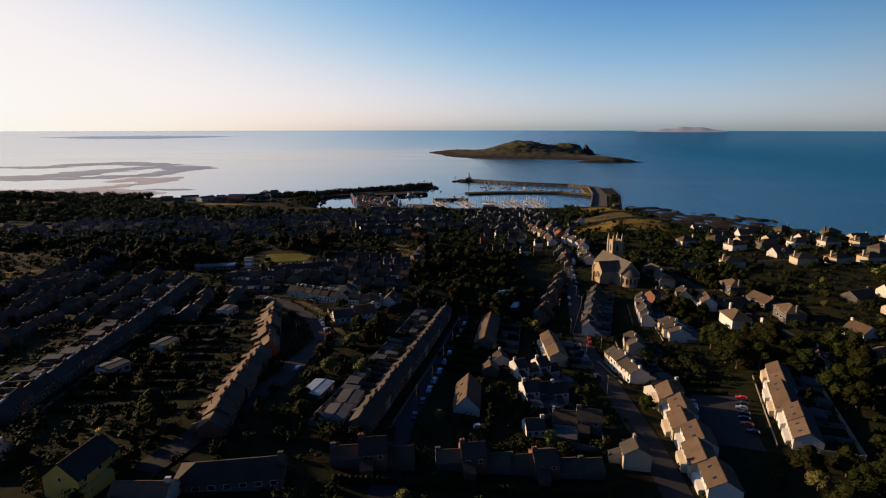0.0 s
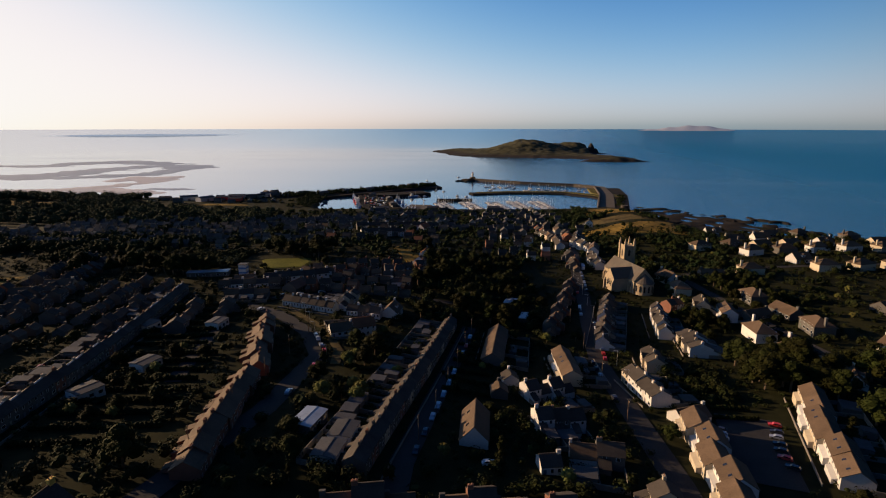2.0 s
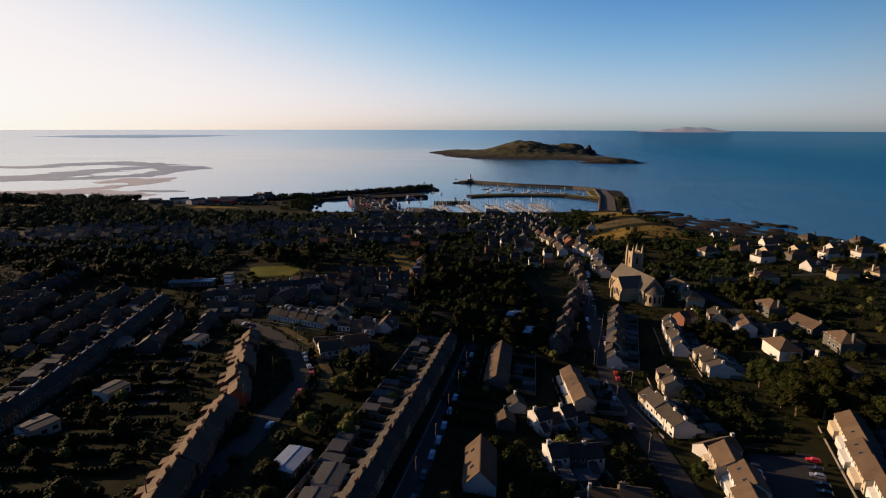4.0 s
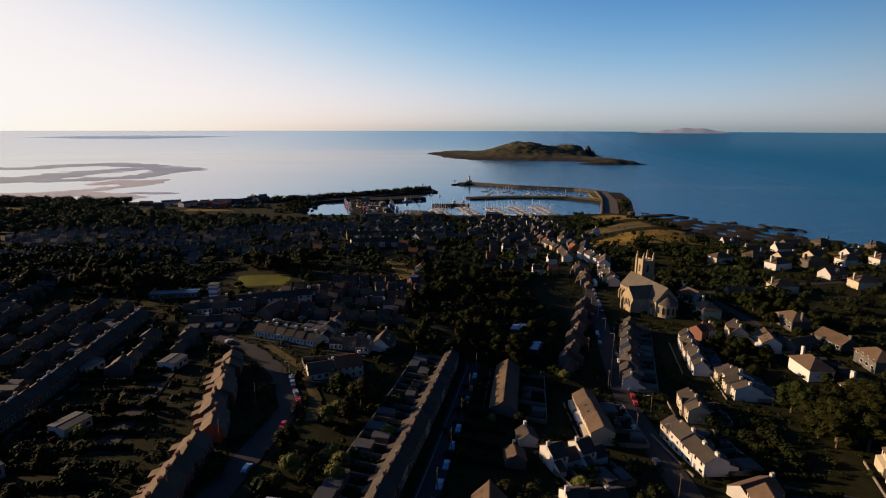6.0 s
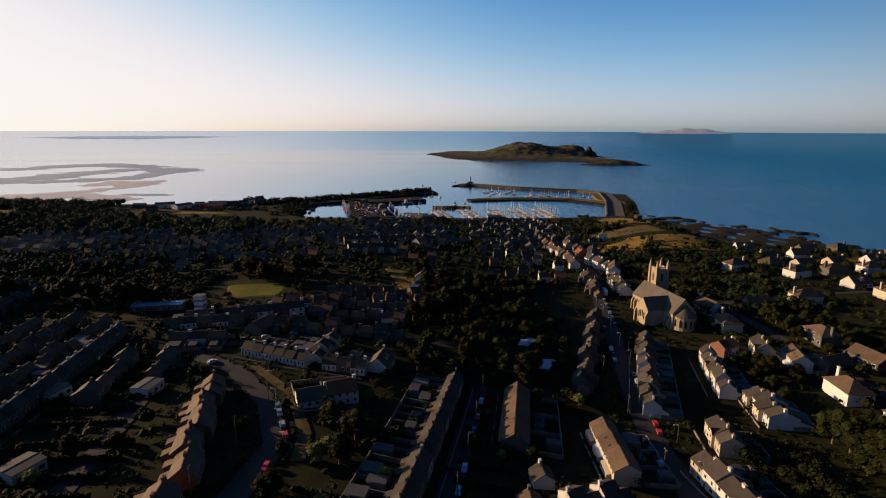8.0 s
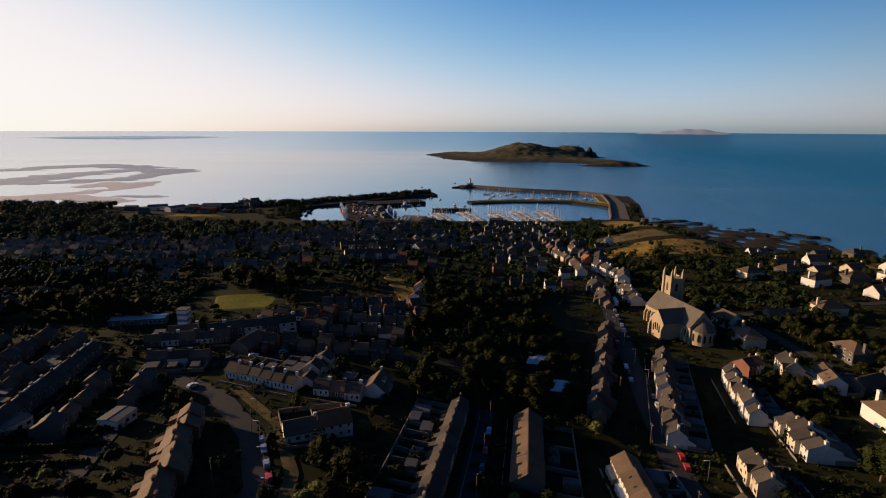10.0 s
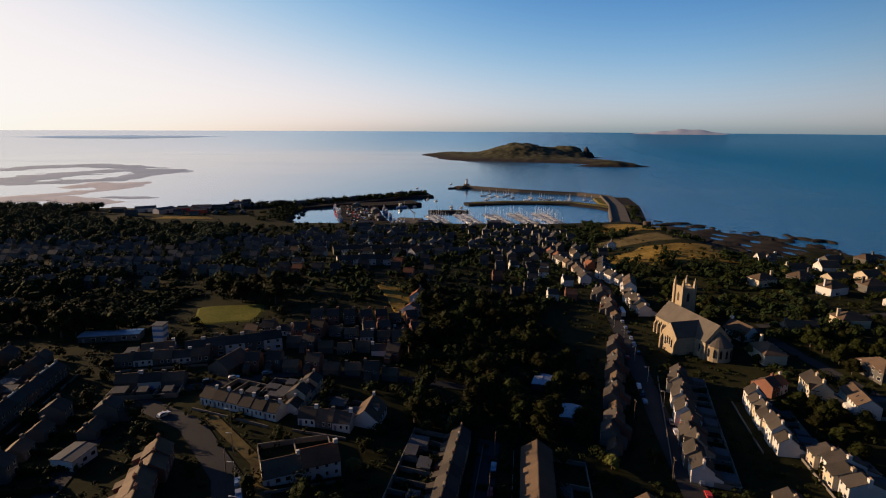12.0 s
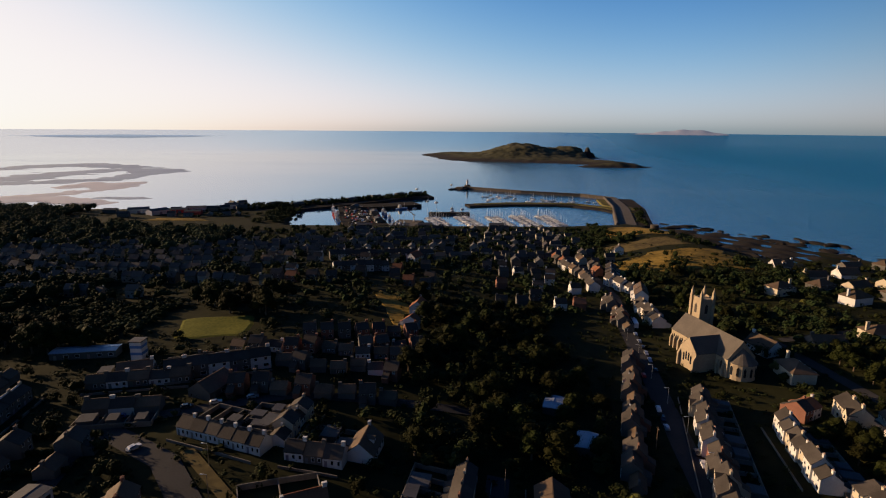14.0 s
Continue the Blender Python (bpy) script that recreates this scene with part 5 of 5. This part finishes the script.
pier("pier", [(246, 850), (292, 1010), (315, 1140), (278, 1185), (170, 1235), (60, 1310), (45, 1300)], 26, 3.2, "long stone pier with parapet wall and lighthouse at its end", wall=2.6)
pier("pier", [(268, 848), (316, 1005), (338, 1125)], 26, 2.4, "slope of dark boulders along the seaward side of the long pier", ROCK)
pier("pier", [(-300, 985), (-235, 995), (-170, 1045), (-105, 1108), (-60, 1148), (-16, 1160)], 52, 3.0, "western breakwater with boulders, trees and sheds", ROCK)
pier("pier", [(-95, 836), (-112, 900), (-132, 1010)], 58, 3.0, "broad fishing quay with sheds and boats alongside", ROCK)
pier("pier", [(-52, 836), (-40, 884)], 34, 2.6, "concrete boatyard hard beside the fishing quay")
pier("pier", [(-138, 1003), (-85, 1018), (-38, 1042)], 38, 4.6, "dark stone mole at the end of the fishing quay", ROCK)
pier("pier", [(292, 940), (268, 1002), (228, 1042), (196, 1054), (118, 1056), (46, 1038)], 28, 2.2, "stony breakwater inside the harbour", ROCK)
pier("pier", [(290, 960), (272, 1010), (232, 1052), (198, 1060), (118, 1061), (60, 1046)], 16, 2.9, "grassy top of the inner breakwater", MOOR)
pier("pier", [(306, 985), (290, 1050), (300, 1118)], 30, 2.6, "grassy ground in the elbow of the long pier", MOOR)
pier("pier", [(-17, 947), (44, 948)], 9, 3.6, "short dark breakwater by the marina", ROCK)


# ---- boats ----
def hull_bm(L, B, H):
    bm = bmesh.new()
    rows = []
    for i in range(7):
        u = i / 6
        w = B / 2 * (0.75 + 0.25 * math.sin(3.1416 * min(1, u * 1.3))) * (1 if u < 0.5 else math.sqrt(max(0.0, 1 - ((u - 0.5) / 0.5) ** 2)) + 0.02)
        x = L * (u - 0.5)
        rows.append([bm.verts.new(c) for c in ((x, -w, H * (1 + 0.25 * u * u)), (x, -w * 0.6, -0.4), (x, w * 0.6, -0.4), (x, w, H * (1 + 0.25 * u * u)))])
    for a, b in zip(rows, rows[1:]):
        for j in range(4):
            bm.faces.new((a[j], b[j], b[(j + 1) % 4], a[(j + 1) % 4]))
    bm.faces.new(rows[0])
    bm.faces.new(rows[-1][::-1])
    return fixed(bm)


def sailboat(L, label, cover):
    root = tagged(new("sailboat"), label, "boat", "boats in the harbour")
    part("hull", hull_bm(L, L * 0.32, 0.9), HULL, root)
    bm = bmesh.new()
    prism(bm, [(-L * 0.2, 0.85), (L * 0.2, 0.85), (L * 0.1, 1.5), (-L * 0.2, 1.55)], "y", -L * 0.1, L * 0.1)
    part("cabin", fixed(bm), HULL, root)
    bm = bmesh.new()
    tube(bm, 0.16, 0.1, 0.8, L * 1.35, L * 0.08, 0, 6)
    m = part("mast", fixed(bm), ALU, root)
    bm = bmesh.new()
    box(bm, -L * 0.36, -0.16, 1.9, L * 0.06, 0.16, 2.25)
    part("sail_cover", bm, cover, m, "furled sail under its cover")
    return root


def trawler(L, label, paint):
    root = tagged(new("fishing_boat"), label, "boat", "fishing boats")
    part("hull", hull_bm(L, L * 0.3, 2.2), paint, root)
    bm = bmesh.new()
    box(bm, -L * 0.3, -L * 0.1, 2.0, -L * 0.02, L * 0.1, 5.2)
    box(bm, -L * 0.24, -L * 0.08, 5.2, -L * 0.06, L * 0.08, 7.2)
    part("wheelhouse", bm, HULL, root)
    for x, h in ((-L * 0.32, 10), (L * 0.22, 11)):
        bm = bmesh.new()
        tube(bm, 0.2, 0.1, 2, h, x, 0, 6)
        box(bm, x - 0.08, -1.6, h * 0.75, x + 0.08, 1.6, h * 0.75 + 0.16)
        part("mast", fixed(bm), ALU, root)
    return root


BOATS = [sailboat(9, "white sailing boat with bare mast on the water", BLUE), sailboat(7.5, "small white sailing boat moored in the harbour", HULL), sailboat(11, "large white yacht with tall mast", BLUE)]
SHIPS = [trawler(24, "red fishing trawler moored at the pier", REDHULL), trawler(20, "blue fishing trawler moored at the pier", BLUE)]
AFLOAT = set()


def moor(ob, x, y, turn):
    m = pose(x, y, 0.02, 0, 0, turn)
    if ob.name not in AFLOAT:
        AFLOAT.add(ob.name)
        ob.matrix_basis = m
        return ob
    return copy_thing(ob, m)


for x0, y0, x1, y1 in ((6, 848, -12, 918), (50, 848, 29, 928), (91, 848, 74, 930), (125, 848, 111, 940), (161, 848, 149, 940)):
    d = Vector((x1 - x0, y1 - y0))
    bm = bmesh.new()
    box(bm, 0, -1.1, -0.3, d.length, 1.1, 0.5)
    tagged(part("pontoon", bm, PAVE, None, at=pose(x0, y0, 0, 0, 0, math.degrees(math.atan2(d.y, d.x)))), "grey floating pontoon of the marina", "pontoon", "marina pontoons")
    a = math.degrees(math.atan2(d.y, d.x))
    n = int(d.length / 4.4)
    s = Vector((-d.y, d.x)).normalized()
    for k in range(n):
        for side in (-1, 1):
            if rnd.random() < 0.92:
                p = Vector((x0, y0)) + d * ((k + 0.5) / n) + s * side * 6.0
                moor(rnd.choice(BOATS), p.x, p.y, a + 90 * side + rnd.choice((0, 180)))
for _ in range(46):
    u = rnd.random()
    x, y = 75 + 195 * u + rnd.uniform(-8, 8), 1190 - 95 * u + rnd.uniform(-95 + 60 * u, 10)
    if y > 1082:
        moor(rnd.choice(BOATS[:2]), x, y, rnd.uniform(150, 210))
for x, y, a, red in ((-138, 872, 100, 0), (-145, 900, 102, 0), (-151, 924, 102, 1), (-158, 952, 100, 1), (-150, 938, 96, 0), (-166, 985, 100, 0), (-72, 905, 98, 0), (-80, 934, 98, 0), (-86, 962, 100, 0), (-60, 1000, 30, 0)):
    moor(SHIPS[0] if red else SHIPS[1], x, y, a)


def quay_goods():
    """Fish boxes, nets, crates and gear standing about on the quay."""
    r = random.Random(31)
    bm = bmesh.new()
    for _ in range(230):
        u, v = r.random(), r.uniform(-23, 23)
        x, y = -98 - 32 * u + v, 846 + 150 * u + 0.25 * v
        w, d, h = r.uniform(0.6, 2.6), r.uniform(0.5, 1.4), r.uniform(0.5, 2.4)
        n0 = len(bm.verts)
        box(bm, -w, -d, -0.1, w, d, h, r.choice((0, 1, 2, 3, 3, 4, 4, 4, 4)))
        bm.verts.ensure_lookup_table()
        m = pose(x, y, 3.0, 0, 0, r.uniform(0, 180))
        for q in bm.verts[n0:]:
            q.co = m @ q.co
    tagged(part("quay_goods", bm, (HULL, BLUE, REDHULL, PAVE, RUBBER)), "stacks of fish boxes, nets and crates on the quay", "goods", kind="stuff")


quay_goods()
for x, y in ((20, 1010), (-40, 1010), (-5, 1080), (-20, 1100), (-45, 1290), (30, 1380), (20, 985), (36, 1000)):
    moor(BOATS[1], x, y, 40)
for k in range(9):
    ob = moor(BOATS[k % 3], -64 + 5.2 * (k % 4), 842 + 13 * (k // 4) + 2 * (k % 3), 80 + 11 * (k % 3))
    ob.matrix_basis = Matrix.Translation((0, 0, 3.1)) @ ob.matrix_basis
    ob["label"] = "sailing boat laid up ashore on the hard"


def quay_crane(x, y):
    root = tagged(new("crane"), "grey steel jib crane on the boatyard hard", "crane")
    bm = bmesh.new()
    box(bm, -1.2, -1.2, 0, 1.2, 1.2, 1.0)
    tube(bm, 0.7, 0.5, 1.0, 9.0, 0, 0, 10)
    part("mast", fixed(bm), ALU, root)
    bm = bmesh.new()
    prism(bm, [(-3.0, 8.4), (0.0, 8.2), (11.0, 15.5), (11.0, 16.1), (0.0, 9.4), (-3.0, 9.2)], "y", -0.4, 0.4)
    part("jib", fixed(bm), DOOR, root)
    bm = bmesh.new()
    box(bm, 10.6, -0.06, 6.0, 10.8, 0.06, 15.4)
    part("cable", bm, ALU, root)
    root.matrix_basis = pose(x, y, 2.6, 0, 0, 150)


quay_crane(-36, 872)


# ---- lighthouse, martello tower, quay ----
def lighthouse(x, y):
    root = tagged(new("lighthouse"), "white harbour lighthouse with a stone base on the pier head", "lighthouse")
    bm = bmesh.new()
    tube(bm, 7, 6.6, -2, 4.5, 0, 0, 16)
    part("battery", fixed(bm), PIER, root)
    bm = bmesh.new()
    tube(bm, 2.4, 1.9, 4.5, 13, 0, 0, 14)
    t = part("tower", fixed(bm), WHITE, root)
    bm = bmesh.new()
    tube(bm, 2.5, 2.5, 13, 13.4, 0, 0, 14)
    part("gallery", fixed(bm), WHITE, t)
    bm = bmesh.new()
    tube(bm, 1.3, 1.3, 13.4, 15.2, 0, 0, 10)
    part("lantern", fixed(bm), GLASS, t)
    bm = bmesh.new()
    tube(bm, 1.5, 0, 15.2, 16.6, 0, 0, 10)
    part("cap", fixed(bm), REDHULL, t, "red cap")
    root.matrix_basis = pose(x, y, 3.2)


lighthouse(62, 1308)


def martello(x, y):
    root = tagged(new("martello_tower"), "round stone martello tower on the grassy headland", "tower")
    bm = bmesh.new()
    tube(bm, 6.6, 5.8, -2, 8.5, 0, 0, 20)
    part("wall", fixed(bm), PIER, root)
    bm = bmesh.new()
    tube(bm, 6.1, 6.1, 8.5, 9.6, 0, 0, 20)
    part("parapet", fixed(bm), PIER, root)
    root.matrix_basis = pose(x, y, gz(x, y)) @ Matrix.Diagonal((0.75, 0.75, 0.7, 1))


martello(236, 735)


def shed(L, D, h, m, r, label):
    root = tagged(new("harbour_shed"), label, "shed", "harbour sheds")
    bm = bmesh.new()
    prism(bm, [(-D / 2, -3), (D / 2, -3), (D / 2, h), (0, h + D * 0.16), (-D / 2, h)], "x", -L / 2, L / 2)
    part("wall", fixed(bm), m, root)
    part("roof", gable_roof(L, D, h, D * 0.16), r, root)
    bm = bmesh.new()
    box(bm, -2, -D / 2 - 0.08, 0, 2, -D / 2 + 0.1, 3.4)
    part("shutter", bm, DOOR, root)
    return root


SHEDS = [shed(28, 14, 6, WHITE, FELT, "white harbour shed with grey roof"), shed(22, 12, 5, REDHULL, FELT, "red painted harbour shed with grey roof"), shed(18, 10, 5, PEBBLE, FELT, "grey harbour shed on the west pier")]
PUT = set()
for i, x, y, a in ((0, -433, 925, 28), (0, -401, 915, 62), (1, -378, 935, 10), (0, -360, 948, 10), (0, -318, 985, 20), (1, -352, 918, 8), (2, -340, 962, 8), (2, -262, 1012, 20), (2, -225, 1006, 40), (2, -188, 1040, 40), (2, -150, 1070, 42), (2, -112, 1108, 42), (2, -72, 1142, 38), (2, -40, 1158, 15),
                   (2, -84, 868, 102), (2, -96, 930, 102), (2, -132, 985, 85), (2, -95, 815, 5), (2, -20, 820, 3), (2, 70, 822, 0), (2, -470, 920, 6)):
    m = pose(x, y, max(gz(x, y), 3.0), 0, 0, a)
    if i in PUT:
        copy_thing(SHEDS[i], m)
    else:
        PUT.add(i)
        SHEDS[i].matrix_basis = m


# ---- rocks off the shore ----
def rock(seed):
    r = random.Random(seed)
    bm = bmesh.new()
    bmesh.ops.create_icosphere(bm, subdivisions=2, radius=1)
    for v in bm.verts:
        v.co *= 1 + 0.35 * noise.noise(v.co * 1.7 + Vector((seed, 0, 0))) + r.uniform(-0.06, 0.06)
    return mesh_of("rock", bm, ROCK)


ROCKS = [rock(s) for s in (3, 8, 21)]
for i in range(95):
    u = rnd.random()
    x = 300 + 150 * u
    y = float(coast(x)) + rnd.uniform(-4, 30)
    if i > 34:
        x, y = rnd.uniform(268, 352), rnd.uniform(655, 830)
        if x - 268 > (850 - y) * 0.5:
            continue
    s = rnd.uniform(2, 7)
    o = tagged(new("rock", ROCKS[i % 3]), "dark weedy rock at the edge of the sea", "rock", "shore rocks")
    o.matrix_basis = pose(x, y, 0, 0, 0, rnd.uniform(0, 360)) @ Matrix.Diagonal((s * 2.2, s, s * 0.32, 1))
for x, y, s in ((424, 771, 6), (420, 754, 8), (430, 746, 10), (440, 737, 10), (449, 730, 8), (396, 790, 7), (406, 742, 6), (44, 1292, 15), (30, 1288, 9), (54, 1284, 11)):
    o = tagged(new("rock", ROCKS[0]), "dark rock standing in the sea", "rock", "shore rocks")
    o.matrix_basis = pose(x, y, 0, 0, 0, x * 7) @ Matrix.Diagonal((s * 1.3, s * 0.6, s * 0.3, 1))


# ---- cars ----
def car(paint, colour):
    root = tagged(new("car"), f"parked {colour} car on the asphalt", "car", "parked cars")
    bm = bmesh.new()
    prism(bm, [(-2.1, 0.3), (2.1, 0.3), (2.15, 0.75), (1.2, 0.95), (-2.1, 0.98)], "y", -0.85, 0.85)
    prism(bm, [(-1.95, 0.97), (0.95, 0.95), (0.35, 1.46), (-1.5, 1.46)], "y", -0.72, 0.72)
    part("body", fixed(bm), paint, root)
    bm = bmesh.new()
    prism(bm, [(-1.85, 1.02), (0.85, 1.02), (0.38, 1.38), (-1.5, 1.38)], "y", -0.735, 0.735)
    part("glazing", fixed(bm), GLASS, root, "dark car windows")
    for x in (-1.3, 1.3):
        for y in (-0.8, 0.8):
            bm = bmesh.new()
            tube(bm, 0.32, 0.32, -0.1, 0.1, 0, 0, 10)
            part("wheel", fixed(bm), RUBBER, root, at=pose(x, y, 0.32, 90))
    return root


FLEET = [car(p, c) for p, c in zip(CARS, ("white", "silver", "black", "red", "blue"))]
PARKED = set()


def park(x, y, turn, i=None):
    i = rnd.choice((0, 1, 1, 1, 2, 2, 2, 3, 4, 4)) if i is None else i
    m = pose(x, y, gz(x, y) + 0.24, 0, 0, turn)
    if i in PARKED:
        copy_thing(FLEET[i], m)
    else:
        PARKED.add(i)
        FLEET[i].matrix_basis = m


def park_along(x0, y0, x1, y1, off, n):
    d = Vector((x1 - x0, y1 - y0))
    s = Vector((-d.y, d.x)).normalized() * off
    for k in range(n):
        if rnd.random() < 0.75:
            p = Vector((x0, y0)) + d * ((k + rnd.uniform(0.35, 0.65)) / n) + s
            park(p.x, p.y, math.degrees(math.atan2(d.y, d.x)) + rnd.choice((0, 180)))


park_along(71, 217, 73, 263, 3.4, 6)
park_along(73, 263, 83, 321, -3.4, 8)
park_along(83, 321, 95, 385, 3.4, 8)
park_along(95, 385, 104, 440, -3.4, 6)
park_along(-13, 155, 12, 295, -2.5, 12)
park_along(-66, 262, -55, 235, 2.8, 4)
park_along(-55, 235, -60, 180, 2.8, 6)
park_along(-120, 310, -60, 335, 2.2, 6)
for k in range(7):
    park(107 + 1.9 * k + rnd.uniform(-1.2, 1.2), 170 + 4.6 * k + rnd.uniform(-0.8, 0.8), 150 + rnd.uniform(-9, 9), (2, 3, 2, 2, 1, 2, 3)[k])
for k in range(3):
    park(95 + 1.2 * k, 188 + 3.4 * k, 155, (1, 0, 2)[k])
park_along(-146, 160, -160, 270, 4.0, 14)
park(12, 160, 10, 0)
park(-100, 296, 60, 0)


def coach(x, y, turn):
    root = tagged(new("coach"), "long white coach with a red stripe on the main street", "bus")
    bm = bmesh.new()
    prism(bm, [(-6.0, 0.4), (6.0, 0.4), (6.0, 2.9), (5.7, 3.3), (-5.8, 3.3), (-6.0, 3.0)], "y", -1.25, 1.25)
    body = part("body", fixed(bm), CARS[0], root)
    bm = bmesh.new()
    box(bm, -5.7, -1.27, 1.6, 5.4, 1.27, 2.7)
    part("glazing", bm, GLASS, body, "dark side windows")
    bm = bmesh.new()
    box(bm, -5.9, -1.28, 0.9, 5.9, 1.28, 1.4)
    part("stripe", bm, CARS[3], body, "red side stripe")
    for u in (-3.8, 3.6):
        for v in (-1.1, 1.1):
            bm = bmesh.new()
            tube(bm, 0.5, 0.5, -0.15, 0.15, 0, 0, 12)
            part("wheel", fixed(bm), RUBBER, root, at=pose(u, v, 0.5, 90))
    root.matrix_basis = pose(x, y, gz(x, y) + 0.24, 0, 0, turn)


coach(112, 452, 80)


# ---- small tower by the park ----
def signal_tower(x, y):
    root = tagged(new("clock_tower"), "small white and blue square tower beside the park", "tower")
    bm = bmesh.new()
    box(bm, -2.4, -2.4, -3, 2.4, 2.4, 9)
    part("shaft", bm, WHITE, root)
    for z, m in ((3.2, BLUE), (6.2, BLUE)):
        bm = bmesh.new()
        box(bm, -2.46, -2.46, z, 2.46, 2.46, z + 1.2)
        part("band", bm, m, root, "blue painted band")
    bm = bmesh.new()
    box(bm, -2.8, -2.8, 9, 2.8, 2.8, 9.4)
    part("roof", bm, FELT, root)
    root.matrix_basis = pose(x, y, gz(x, y))


signal_tower(-134, 364)


# ---- poles along the streets ----
def pole(x, y, turn, h=9.0):
    root = tagged(new("utility_pole"), "tall wooden utility pole with a crossarm", "pole", "utility poles")
    bm = bmesh.new()
    tube(bm, 0.17, 0.11, -1, h, 0, 0, 7)
    part("post", fixed(bm), BARK, root)
    bm = bmesh.new()
    box(bm, -0.9, -0.06, h - 0.8, 0.9, 0.06, h - 0.66)
    a = part("crossarm", bm, BARK, root)
    bm = bmesh.new()
    for u in (-0.8, 0, 0.8):
        tube(bm, 0.05, 0.04, h - 0.66, h - 0.45, u, 0, 6)
    part("insulator", fixed(bm), FRAME, a)
    root.matrix_basis = pose(x, y, gz(x, y), 0, 0, turn)


def lamp_post(x, y, turn):
    root = tagged(new("street_lamp"), "grey steel street lamp at the kerb", "street lamp", "street lamps")
    bm = bmesh.new()
    tube(bm, 0.1, 0.06, -0.5, 7.6, 0, 0, 7)
    part("post", fixed(bm), ALU, root)
    bm = bmesh.new()
    box(bm, -0.05, -0.05, 7.5, 1.6, 0.05, 7.62)
    box(bm, 1.1, -0.14, 7.44, 1.9, 0.14, 7.6)
    part("lantern", bm, FRAME, root)
    root.matrix_basis = pose(x, y, gz(x, y), 0, 0, turn)


pole(-9, 169, 80)
for k in range(5):
    pole(-4 + 4.2 * k, 190 + 24 * k, 80)
for k in range(5):
    pole(-70 + 1.0 * k, 150 + 28 * k, 100)
for k in range(4):
    pole(66 + 2 * k, 200 + 40 * k, 95)
for k in range(9):
    lamp_post(78 + 2.6 * k, 235 + 24 * k, 180)
for k in range(5):
    lamp_post(-50 - 6 * k, 228 + 15 * k, 170)
